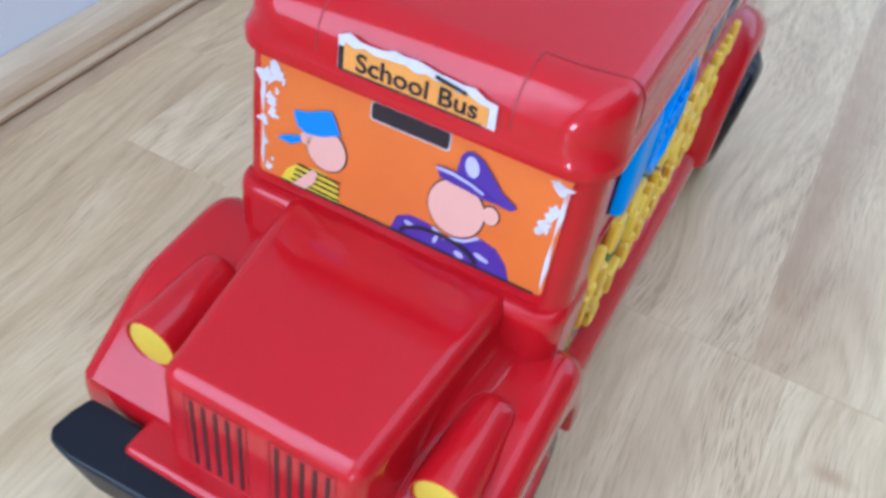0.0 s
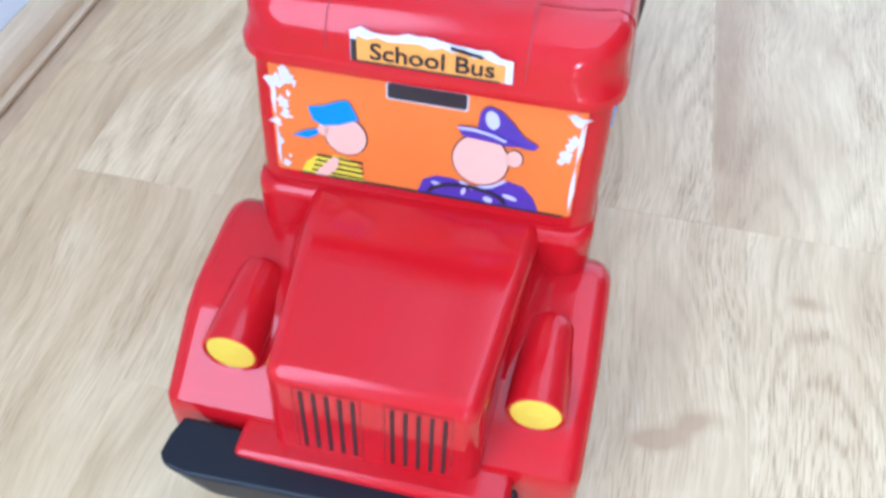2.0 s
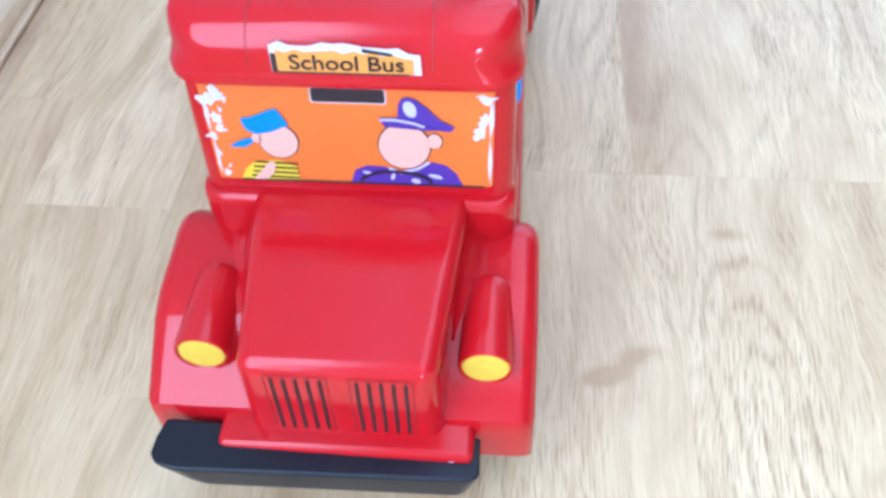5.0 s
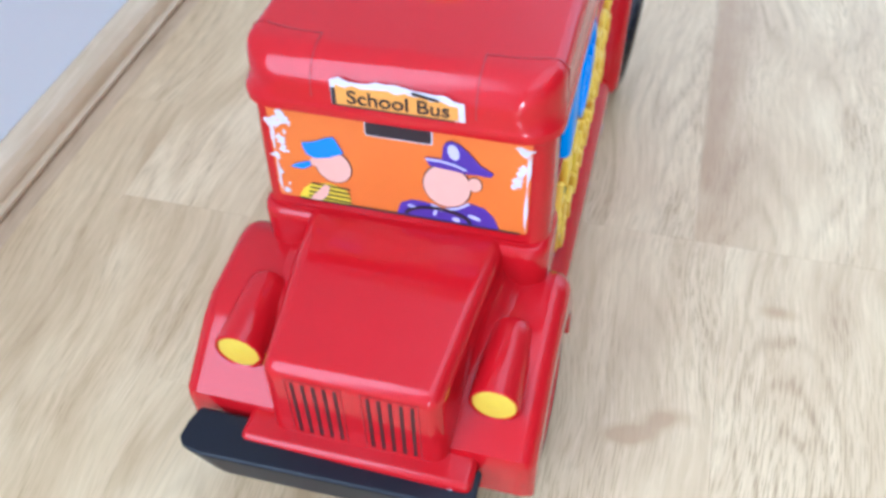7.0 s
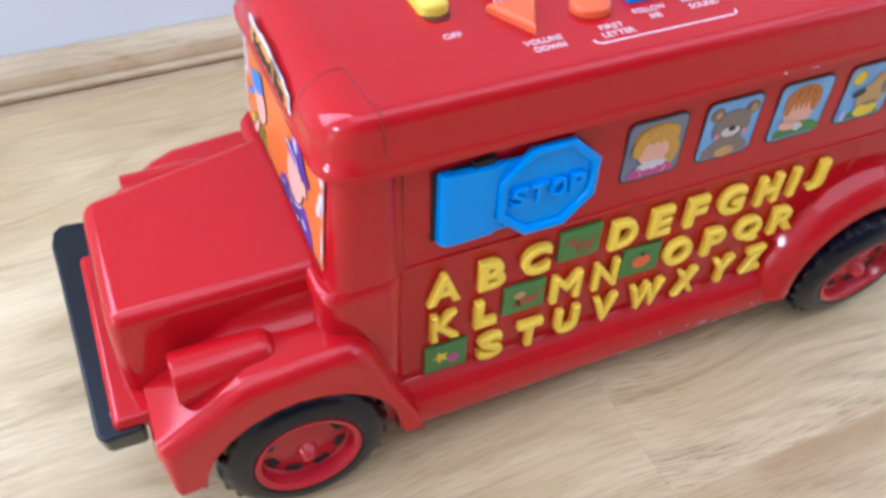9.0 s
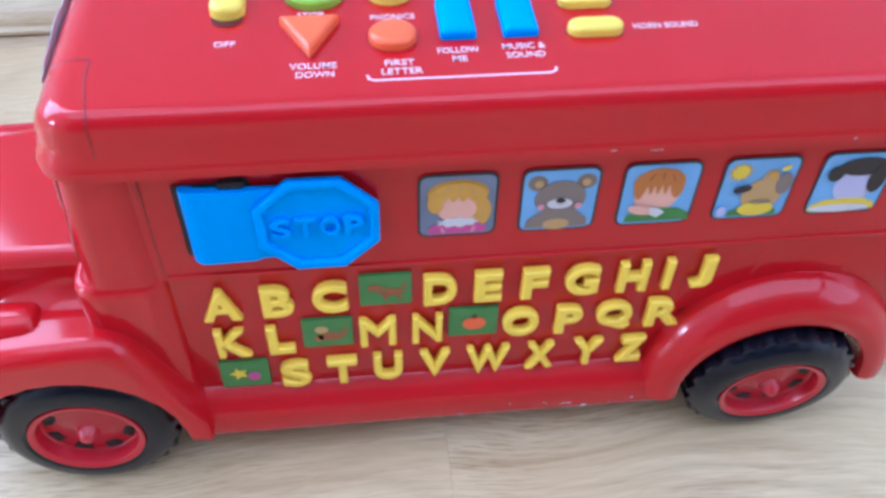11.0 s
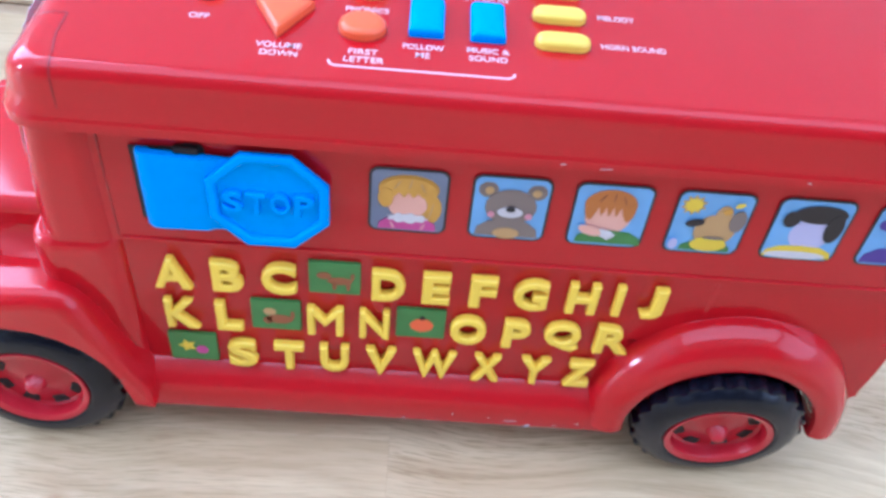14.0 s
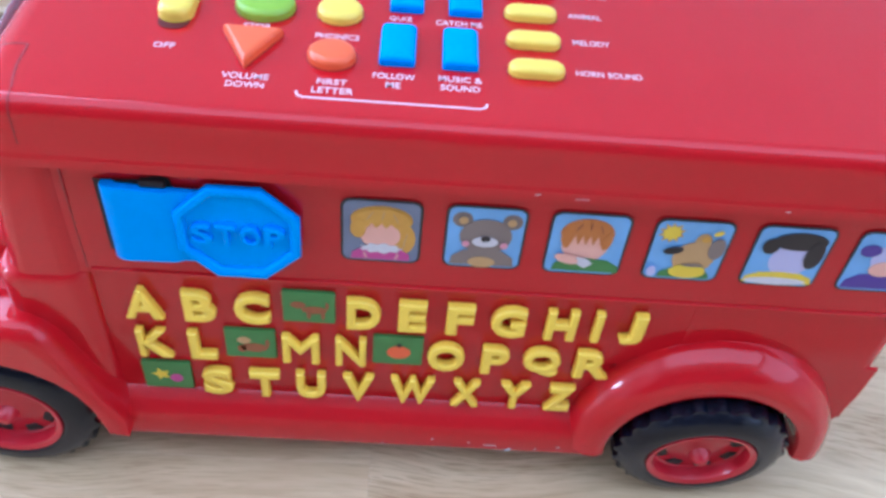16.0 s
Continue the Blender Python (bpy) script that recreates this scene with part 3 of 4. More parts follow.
# rounded corners between the hood and the fenders
def fillet(s):
    loops = []
    for i in range(14):
        x = -0.022 + 0.0375 * i / 13
        wall = 0.0278 + 0.0053 * (x + 0.0448) / 0.0648
        top = 0.0685 + (x + 0.020) * 0.41 if x < -0.012 else 0.0718 + (x + 0.012) * 0.0833
        top = min(top, 0.0738)
        r = 0.0008 + 0.0082 * min(1.0, (x + 0.022) / 0.022)
        ring = [(wall - 0.003, top - 0.002), (wall - 0.003, top + r)]
        for k in range(7):
            a = radians(90 * k / 6)
            ring.append((wall + r * (1 - math.cos(a)) - 0.0003, top + r * (1 - math.sin(a)) - 0.0004))
        ring.append((wall + r, top - 0.002))
        loops.append([(x, CY + s * y if s > 0 else s * y, z) for y, z in ring])
    part("hood_flank", loft(loops), RED, bus)


for side in (-1, 1):
    fillet(side)


# wheels; the rear pair leans a little on its bent axle
def wheel(x, s):
    out, lean = (0.0522, 0.0) if x < 0.1 else (0.0545, 6.5)
    base = pose(x, -out, 0.0277, lean, 0, 0) if s < 0 else pose(x, out + 2 * CY, 0.0277, -lean, 0, 0) @ pose(0, 0, 0, 0, 0, 180)
    hub = part("wheel", revolve([(0.0100, 0.0075), (0.0100, 0.018)], 20, base), DARK, bus, "black rubber wheel with a red plastic rim")
    prof_t = [(0.0166, 0.0020), (0.0174, 0.0001), (0.0188, -0.0006), (0.0215, -0.0005), (0.0238, 0.0004), (0.0254, 0.0016), (0.0262, 0.0030)]
    seg = 96
    tread = [(0.0262, 0.0032, 0), (0.0264, 0.0074, 0), (0.0262, 0.0076, 2), (0.0262, 0.0086, 2), (0.0264, 0.0088, 1), (0.0264, 0.0130, 1), (0.0262, 0.0132, 2)]
    back = [(0.0250, 0.0150), (0.0235, 0.0165), (0.0160, 0.0165)]
    loops = []
    for r, a, row in [(r, a, 3) for r, a in prof_t] + tread + [(r, a, 3) for r, a in back] + [(*prof_t[0], 3)]:
        loop = []
        for k in range(seg):
            lug = 0.0016 if row in (0, 1) and (k + 2 * row) % 4 in (0, 1) else 0.0 if row != 2 else -0.0004
            if row == 3 and 0.0255 < r < 0.0263 and k % 4 in (0, 1):
                lug = 0.0006
            t = 2 * math.pi * k / seg
            loop.append(((r + lug) * math.cos(t), a, (r + lug) * math.sin(t)))
        loops.append(loop)
    bm = loft(loops, cap=False)
    bm.transform(base)
    part("tyre", bm, RUBBER, hub, "black rubber tyre with block tread", smooth=25)
    rim = revolve([(0.0001, -0.0013), (0.0012, -0.0012), (0.0020, -0.0008), (0.0030, 0.0010), (0.0036, 0.0026), (0.0066, 0.0038), (0.0104, 0.0046), (0.0138, 0.0048), (0.0146, 0.0040), (0.0150, 0.0014), (0.0153, 0.0003), (0.0162, -0.0004), (0.0173, -0.0005), (0.0176, 0.0010), (0.0170, 0.0060)], 48, base)
    part("rim", rim, RED_RIM, hub, "red plastic wheel rim")
    # rim holes: raised plates, the holes' inner shade given as dark colour
    for i in range(8):
        b = prism([(-0.0022, 0.0102), (0.0022, 0.0102), (0.0029, 0.0137), (-0.0029, 0.0137)], 0.0010, plane_at((0, 0.0052, 0), (1, 0, 0), (0, 0, 1)), 0.0004, 1)
        b.transform(Matrix.Rotation(2 * math.pi * (i + 0.5) / 8, 4, "Y"))
        b.transform(base)
        part("rim_hole", b, DARK, hub)


for wx in (0.0012, 0.2215):
    for side in (-1, 1):
        wheel(wx, side)


# rear wheel arches: rounded bands over the wheels
def arch(s):
    loops = []
    n = 26
    for i in range(n + 1):
        a = radians(187 - 188 * i / n)
        cx, cz = 0.2212, 0.0280
        loop = []
        for r, y in ((0.0302, 0.0400), (0.0302, 0.0502), (0.0312, 0.0518), (0.0340, 0.0526), (0.0372, 0.0520), (0.0400, 0.0500), (0.0422, 0.0465), (0.0434, 0.0410)):
            stretch = 1.0 + (r - 0.0302) * 4.0 * max(0, math.sin(a))
            loop.append((cx + r * math.cos(a), s * y + (2 * CY if s > 0 else 0), cz + r * stretch * math.sin(a)))
        loops.append(loop)
    part("rear_wheel_arch", loft(loops), RED, bus)


for side in (-1, 1):
    arch(side)
    edge_line = [(-0.0360, 0.0380), (-0.0415, 0.0352), (-0.0445, 0.0332), (-0.0467, 0.0310), (-0.0482, 0.0288), (-0.0490, 0.0260), (-0.0490, 0.0205), (-0.0484, 0.0182), (-0.0465, 0.0168), (-0.0360, 0.0165)]
    part("running_board", bar([(py if side < 0 else 2 * CY - py, pz) for py, pz in edge_line], 0.0330, 0.1870), RED, bus)
part("underbody", rbox(-0.030, 0.190, -0.034, 0.034, 0.016, 0.030, 0.002, 1), DARK, bus)
part("underbody", rbox(0.190, 0.262, -0.026, 0.029, 0.020, 0.059, 0.002, 1), DARK, bus)
for wx in (0.0012, 0.2215):
    part("axle", revolve([(0.0025, -0.045), (0.0025, 0.045)], 12, pose(wx, 0, 0.0277)), DARK, bus)

# black bumper, knocked askew towards the wall side
top_plan = [(-0.0425, -0.0388), (-0.0545, -0.0392), (-0.0565, -0.0365), (-0.0585, 0.0300), (-0.0592, 0.0470), (-0.0580, 0.0532), (-0.0550, 0.0556), (-0.0490, 0.0552), (-0.0430, 0.0535)]
low_plan = [(-0.0430, -0.0355), (-0.0540, -0.0352), (-0.0560, -0.0325), (-0.0575, 0.0290), (-0.0578, 0.0400), (-0.0565, 0.0455), (-0.0530, 0.0482), (-0.0490, 0.0485), (-0.0430, 0.0470)]
bumper = loft([[(x, y, z + max(0, y) * 0.045) for x, y in plan] for plan, z in ((low_plan, 0.0375), (top_plan, 0.0492))])
bmesh.ops.recalc_face_normals(bumper, faces=bumper.faces)
bmesh.ops.bevel(bumper, geom=bumper.edges[:], offset=0.0013, segments=3, profile=0.5, affect="EDGES")
part("bumper", bumper, BLACK, bus, "scuffed black plastic bumper knocked askew")

# ---- windscreen sticker ----
slope = (0.0026 + 0.0003) / (0.129 - 0.0905)
screen = plane_at((FRONT + 0.0010, 0.0014, 0.1112), (0, -1, 0), (slope, 0, 1)) @ Matrix.Diagonal((0.953, 0.985, 1, 1))
screen = lifted(screen, 0.0003)


def flat(name, poly, material, m, lift, parent, label="", thick=0.00012):
    return part(name, prism(poly, thick, lifted(m, lift)), material, parent, label, smooth=0)


V0, V1 = -0.0182, 0.0172
sticker = flat("windscreen_sticker", round_rect(0.0845, V1 - V0, 0.0012, 3, 0, (V0 + V1) / 2), S_ORANGE, screen, 0, bus, "worn orange windscreen sticker with simple coloured shapes")
rnd = random.Random(4)


def torn(cx, cy, rx, ry, n=16, rough=0.35):
    return [(cx + rx * math.cos(2 * math.pi * i / n) * (1 + rnd.uniform(-rough, rough)), cy + ry * math.sin(2 * math.pi * i / n) * (1 + rnd.uniform(-rough, rough))) for i in range(n)]


L = 0.0002
for cx, cy, rx, ry in ((-0.0379, 0.0136, 0.0022, 0.0026), (-0.0404, 0.0105, 0.0024, 0.0022), (-0.0390, 0.0046, 0.0014, 0.0020), (-0.0385, 0.0004, 0.0016, 0.0014), (-0.0410, -0.0020, 0.0016, 0.0012), (-0.0404, -0.0082, 0.0007, 0.0010),
                       (-0.0382, -0.0132, 0.0005, 0.0006), (-0.0395, -0.0158, 0.0010, 0.0012), (-0.0413, 0.0060, 0.0006, 0.0042), (-0.0412, -0.0090, 0.0005, 0.0050), (-0.0352, 0.0112, 0.0006, 0.0012), (-0.0372, 0.0075, 0.0005, 0.0008),
                       (0.0403, 0.0133, 0.0022, 0.0012), (0.0390, 0.0142, 0.0014, 0.0007), (0.0393, 0.0059, 0.0012, 0.0028), (0.0384, 0.0018, 0.0014, 0.0016), (0.0374, 0.0001, 0.0010, 0.0008), (0.0415, 0.0070, 0.0006, 0.0060), (0.0414, -0.0090, 0.0005, 0.0070)):
    flat("torn_patch", torn(cx, cy, rx, ry, 13, 0.6), PAPER, screen, L, sticker)
flat("mirror_mark", round_rect(0.0218, 0.0050, 0.0008, 3, 0.0008, 0.0134), PAPER, screen, L, sticker)
flat("mirror_mark", round_rect(0.0210, 0.0045, 0.0008, 3, 0.0008, 0.0136), S_INK, screen, L * 2, sticker)
# small figure as plain shapes: blue cap, round head, striped top
flat("plain_shape", ellipse(-0.0216, -0.0032, 0.0063, 0.0064), S_INK, screen, L, sticker)
flat("plain_shape", ellipse(-0.0216, -0.0032, 0.0059, 0.0060), S_SKIN, screen, L * 2, sticker)
flat("plain_shape", ellipse(-0.0279, -0.0022, 0.0016, 0.0018, 14), S_SKIN, screen, L * 2, sticker)
flat("plain_shape", [(-0.0316, 0.0048), (-0.0277, 0.0056), (-0.0234, 0.0077), (-0.0206, 0.0086), (-0.0194, 0.0064), (-0.0176, 0.0030), (-0.0229, 0.0004), (-0.0276, -0.0006), (-0.0303, 0.0005), (-0.0313, 0.0028)], S_BLUE, screen, L * 3, sticker)
flat("plain_shape", [(-0.0367, -0.0054), (-0.0336, -0.0034), (-0.0296, -0.0020), (-0.0291, -0.0037), (-0.0323, -0.0057)], S_BLUE, screen, L * 3, sticker)
flat("plain_shape", [(-0.0352, V0 + 0.0004), (-0.0335, -0.0142), (-0.0308, -0.0118), (-0.0276, -0.0110), (-0.0243, -0.0104), (-0.0200, -0.0112), (-0.0176, -0.0128), (-0.0168, V0 + 0.0004)], S_LEMON, screen, L, sticker)
for k in range(4):
    flat("stripe", [(-0.0320 + 0.0006 * k, -0.0168 + 0.0018 * k), (-0.0168, -0.0172 + 0.0018 * k), (-0.0168, -0.0166 + 0.0018 * k), (-0.0318 + 0.0006 * k, -0.0162 + 0.0018 * k)], S_INK, screen, L * 2, sticker)
flat("plain_shape", [(-0.0313, V0 + 0.0005), (-0.0285, -0.0144), (-0.0252, -0.0105), (-0.0236, -0.0113), (-0.0247, -0.0149), (-0.0273, V0 + 0.0005)], S_SKIN, screen, L * 3, sticker)
# larger figure as plain shapes: purple cap, round head, purple coat
flat("plain_shape", ellipse(0.0160, -0.0036, 0.0080, 0.0084, 28), S_INK, screen, L, sticker)
flat("plain_shape", ellipse(0.0160, -0.0036, 0.0076, 0.0080, 28), S_SKIN, screen, L * 2, sticker)
flat("plain_shape", ellipse(0.0250, -0.0014, 0.0025, 0.0029, 14), S_INK, screen, L, sticker)
flat("plain_shape", ellipse(0.0250, -0.0014, 0.0022, 0.0026, 14), S_SKIN, screen, L * 2, sticker)
flat("plain_shape", [(0.0150, 0.0114), (0.0160, 0.0131), (0.0177, 0.0138), (0.0203, 0.0129), (0.0234, 0.0101), (0.0269, 0.0062), (0.0310, 0.0040), (0.0299, 0.0025), (0.0269, 0.0026), (0.0227, 0.0037), (0.0186, 0.0047), (0.0145, 0.0058)], S_PURPLE, screen, L * 3, sticker)
flat("plain_shape", [(0.0092, 0.0066), (0.0140, 0.0068), (0.0190, 0.0060), (0.0232, 0.0045), (0.0265, 0.0030), (0.0227, 0.0026), (0.0185, 0.0031), (0.0139, 0.0034), (0.0106, 0.0038)], S_PURPLE, screen, L * 4, sticker)
flat("plain_shape", [(0.0094, 0.0064), (0.0140, 0.0066), (0.0190, 0.0057), (0.0225, 0.0044), (0.0222, 0.0038), (0.0186, 0.0050), (0.0140, 0.0058), (0.0097, 0.0058)], S_LILAC, screen, L * 5, sticker)
flat("plain_shape", ellipse(0.0183, 0.0099, 0.0018, 0.0028, 14, 15), S_LILAC, screen, L * 4, sticker)
flat("plain_shape", [(-0.0010, V0 + 0.0004), (0.0005, -0.0132), (0.0042, -0.0113), (0.0091, -0.0115), (0.0146, -0.0129), (0.0199, -0.0113), (0.0240, -0.0092), (0.0283, -0.0103), (0.0314, -0.0135), (0.0332, V0 + 0.0004)], S_PURPLE, screen, L, sticker)
flat("plain_shape", [(0.0109, -0.0112), (0.0146, -0.0127), (0.0199, -0.0111), (0.0232, -0.0085), (0.0235, -0.0094), (0.0199, -0.0120), (0.0143, -0.0138), (0.0108, -0.0121)], S_LILAC, screen, L * 3, sticker)
for cx, cy, rx, ry in ((0.0045, -0.0140, 0.0018, 0.0006), (0.0250, -0.0145, 0.0022, 0.0007), (0.0120, -0.0150, 0.0006, 0.0014), (0.0190, -0.0165, 0.0014, 0.0009)):
    flat("plain_shape", ellipse(cx, cy, rx, ry, 12, -15), S_LILAC, screen, L * 2, sticker)
wheel_arc = [(0.0130 + 0.0110 * math.cos(radians(a)), V0 + 0.0004 + 0.0050 * math.sin(radians(a))) for a in range(170, 9, -10)]
part("dark_arc", ribbon(wheel_arc, 0.0011, 0.0001, lifted(screen, L * 4)), S_INK, sticker, smooth=0)
flat("dark_edge", [(-0.0350, V0 - 0.0002), (0.040, V0 - 0.0002), (0.040, V0 + 0.0005), (-0.0350, V0 + 0.0005)], S_INK, screen, L * 2, sticker)

# ---- name sign on the roof front ----
sign_m = lifted(plane_at((RX0 + 0.0002, -0.0004, 0.1377), (0, -1, 0), (0.045, 0, 1)), 0.0002) @ Matrix.Diagonal((0.945, 1, 1, 1))
edge = [(-0.0205, -0.0040)]
for i in range(15):
    u = -0.0205 + 0.041 * i / 14
    edge.append((u, 0.0047 - 0.0022 * max(0, (u - 0.006) / 0.0145) + rnd.uniform(-0.0007, 0.0007)))
edge += [(0.0208, -0.0040)]
sign = flat("name_sign", edge[::-1], PAPER, sign_m, 0, bus, "torn amber sticker with dark lettering on the roof front")
edge2 = [(-0.0188, -0.0036)] + [(-0.0188 + 0.0375 * i / 14, 0.0026 - 0.0014 * max(0, (i - 9) / 5) + rnd.uniform(-0.0006, 0.0006)) for i in range(15)] + [(0.0188, -0.0036)]
flat("amber_field", edge2[::-1], S_SIGN, sign_m, L, sign)
flat("dark_edge", [(-0.0203, -0.0040), (-0.0188, -0.0040), (-0.0188, 0.0018), (-0.0203, 0.0018)], S_INK, sign_m, L, sign)
flat("dark_edge", [(-0.0188, -0.0042), (0.0175, -0.0042), (0.0175, -0.0036), (-0.0188, -0.0036)], S_INK, sign_m, L, sign)
flat("dark_edge", [(0.0050, 0.0030), (0.0130, 0.0018), (0.0130, 0.0026), (0.0050, 0.0040)], S_INK, sign_m, L * 2, sign)
part("sign_text", lettering("School Bus", 0.0046, 0.0002, lifted(sign_m, L * 2) @ Matrix.Translation((0.0004, -0.0006, 0)), 0.012, width=0.0315), S_INK, sign, smooth=0)

# ---- side: windows, stop arm, letter keys ----
SIDE = plane_at((0, CY - HW, 0), (1, 0, 0), (0, 0, 1))


def picture(x, shapes, label, ground):
    w, h, zc = 0.0210, 0.0225, 0.1110
    frame_part = flat("window_picture", round_rect(w, h, 0.0028, 4, x, zc), S_INK, SIDE, 0.0001, bus, label, 0.0001)
    flat("picture_ground", round_rect(w - 0.0014, h - 0.0014, 0.0022, 4, x, zc), ground, SIDE, 0.00024, frame_part)
    for k, (poly, material) in enumerate(shapes):
        flat("plain_shape", [(x + u, zc + v) for u, v in poly], material, SIDE, 0.00037 + 0.00008 * k, frame_part)


def star(cu, cv, r0, r1, n):
    return [(cu + (r0 if i % 2 else r1) * math.cos(math.pi * i / n), cv + (r0 if i % 2 else r1) * math.sin(math.pi * i / n)) for i in range(2 * n)]


def scallop(cu, cv, rx, ry, n):
    return [(cu + rx * (1 + 0.10 * math.cos(n * a)) * math.cos(a), cv + ry * (1 + 0.22 * math.cos(n * a)) * math.sin(a)) for a in (2 * math.pi * i / 48 for i in range(48))]


def shoulders(w, h, cu=0.0):
    return [(cu - w, -0.0098), (cu - w * 0.95, -0.0098 + h * 0.5), (cu - w * 0.6, -0.0098 + h * 0.9), (cu, -0.0098 + h), (cu + w * 0.6, -0.0098 + h * 0.9), (cu + w * 0.95, -0.0098 + h * 0.5), (cu + w, -0.0098)]


def fringe(cu, cv, w, h, n, deep=0.5):
    """A hair shape with a domed top and a jagged lower edge."""
    top = [(cu + w * math.cos(math.pi * i / 12), cv + h * math.sin(math.pi * i / 12)) for i in range(13)]
    low = [(cu - w + 2 * w * i / (2 * n), cv - h * deep * (1.0 if i % 2 else 0.15)) for i in range(1, 2 * n)]
    return top + low


def strand(u, v, length, turn):
    return ellipse(u, v, length, 0.00022, 10, turn)


pictures = [
    ([(ellipse(0.0, 0.0045, 0.0080, 0.0048), S_GOLD), (ellipse(0.0055, -0.002, 0.0034, 0.0055), S_GOLD), (ellipse(-0.0002, -0.0010, 0.0052, 0.0048), S_SKIN), (shoulders(0.0078, 0.0048), S_PINK), (scallop(0.0, -0.0056, 0.0052, 0.0016, 9), PAPER), (fringe(0.0, 0.0040, 0.0076, 0.0048, 6, 0.45), S_GOLD), (ellipse(-0.0060, 0.0016, 0.0020, 0.0034), S_GOLD), (strand(-0.0030, 0.0062, 0.0018, 60), S_TAN), (strand(0.0004, 0.0066, 0.0018, 80), S_TAN), (strand(0.0036, 0.0058, 0.0018, 115), S_TAN), (strand(0.0062, -0.0020, 0.0030, 80), S_TAN), (ellipse(-0.0040, -0.0078, 0.0004, 0.0014, 8, 20), S_PINKISH), (ellipse(0.0042, -0.0078, 0.0004, 0.0014, 8, -20), S_PINKISH)], "window sticker with plain yellow, pink and blue shapes"),
    ([(ellipse(-0.0062, 0.0065, 0.0026, 0.0026), S_GREY), (ellipse(0.0066, 0.0065, 0.0026, 0.0026), S_GREY), (shoulders(0.0085, 0.0062), S_GREY), (ellipse(0.0002, 0.0010, 0.0068, 0.0062), S_GREY), (ellipse(0.0, -0.0085, 0.0036, 0.0020), S_TAN), (ellipse(0.0002, -0.0008, 0.0034, 0.0018), PAPER), (ellipse(-0.0060, 0.0066, 0.0012, 0.0013, 12), S_TAN), (ellipse(0.0064, 0.0066, 0.0012, 0.0013, 12), S_TAN), (ellipse(-0.0048, -0.0016, 0.0010, 0.0011, 12), S_PINKISH), (ellipse(0.0052, -0.0016, 0.0010, 0.0011, 12), S_PINKISH), (ellipse(0.0002, 0.0006, 0.0013, 0.0009, 12), S_INK)], "window sticker with plain grey brown shapes on blue"),
    ([(ellipse(-0.0004, 0.0002, 0.0062, 0.0066), S_SKIN), (shoulders(0.0090, 0.0050, 0.001), S_GREEN), (fringe(-0.0005, 0.0042, 0.0070, 0.0054, 7, 0.75), S_HAIR), (ellipse(-0.0058, 0.0020, 0.0013, 0.0032, 12, 8), S_HAIR), (ellipse(0.0050, 0.0020, 0.0013, 0.0032, 12, -8), S_HAIR), (strand(-0.0030, 0.0066, 0.0016, 65), S_BROWN), (strand(0.0000, 0.0072, 0.0016, 88), S_BROWN), (strand(0.0028, 0.0064, 0.0016, 112), S_BROWN), ([(-0.0020, -0.0040), (0.0010, -0.0046), (0.0026, -0.0062), (0.0006, -0.0080), (-0.0016, -0.0066)], PAPER), (ellipse(-0.0046, -0.0048, 0.0034, 0.0016, 14, -20), S_SKIN)], "window sticker with plain orange and green shapes on blue"),
    ([(star(-0.0058, 0.0064, 0.0036, 0.0023, 10), S_TAN), (star(-0.0058, 0.0064, 0.0028, 0.0020, 10), S_LEMON), (shoulders(0.0070, 0.0036, 0.001), S_GREEN), (ellipse(0.0020, -0.0020, 0.0056, 0.0058), S_TAN), (ellipse(0.0030, 0.0040, 0.0022, 0.0030), S_TAN), (ellipse(0.0072, 0.0018, 0.0022, 0.0038), S_GREY), (ellipse(0.0015, -0.0070, 0.0050, 0.0026), S_LEMON), (ellipse(-0.0040, 0.0006, 0.0026, 0.0013, 14, 15), S_INK), (ellipse(0.0034, 0.0052, 0.0012, 0.0010, 12), S_GOLD), (ellipse(0.0022, -0.0044, 0.0030, 0.0005, 12), S_GREY), (ellipse(0.0060, 0.0078, 0.0014, 0.0008, 10, 30), S_LEMON), (ellipse(-0.0082, -0.0072, 0.0012, 0.0020, 10), S_LILAC)], "window sticker with plain tan and yellow shapes on blue"),
    ([(ellipse(0.0012, -0.0010, 0.0058, 0.0060), S_LILAC), (shoulders(0.0095, 0.0044), S_LEMON), (ellipse(-0.0005, -0.0090, 0.0085, 0.0014), PAPER), (ellipse(0.0015, 0.0062, 0.0072, 0.0032), S_INK), (ellipse(0.0066, 0.0015, 0.0024, 0.0050), S_INK), (ellipse(-0.0058, 0.0042, 0.0022, 0.0028), S_INK)], "window sticker with plain black and yellow shapes on blue"),
    ([(ellipse(0.0015, 0.0020, 0.0062, 0.0060), S_LILAC), (shoulders(0.0090, 0.0060), S_PURPLE), (ellipse(-0.0060, 0.0045, 0.0028, 0.0022), S_PURPLE), (ellipse(0.0, -0.002, 0.0040, 0.0028), S_SKIN)], "window sticker with plain purple and lilac shapes"),
]
for i, (shapes, label) in enumerate(pictures):
    picture(0.1156 + 0.0268 * i, shapes, label, S_SKY if i else S_DULL)

# fine raised lines above and below the windows
part("belt_line", rbox(0.0375, 0.262, CY - HW - 0.0007, CY - HW + 0.001, 0.0890, 0.0906, 0.0005, 2), RED, bus)
part("door_line", rbox(0.0366, 0.0370, CY - HW - 0.0001, CY - HW + 0.001, 0.0905, 0.126, 0.0, 1), GROOVE, bus)

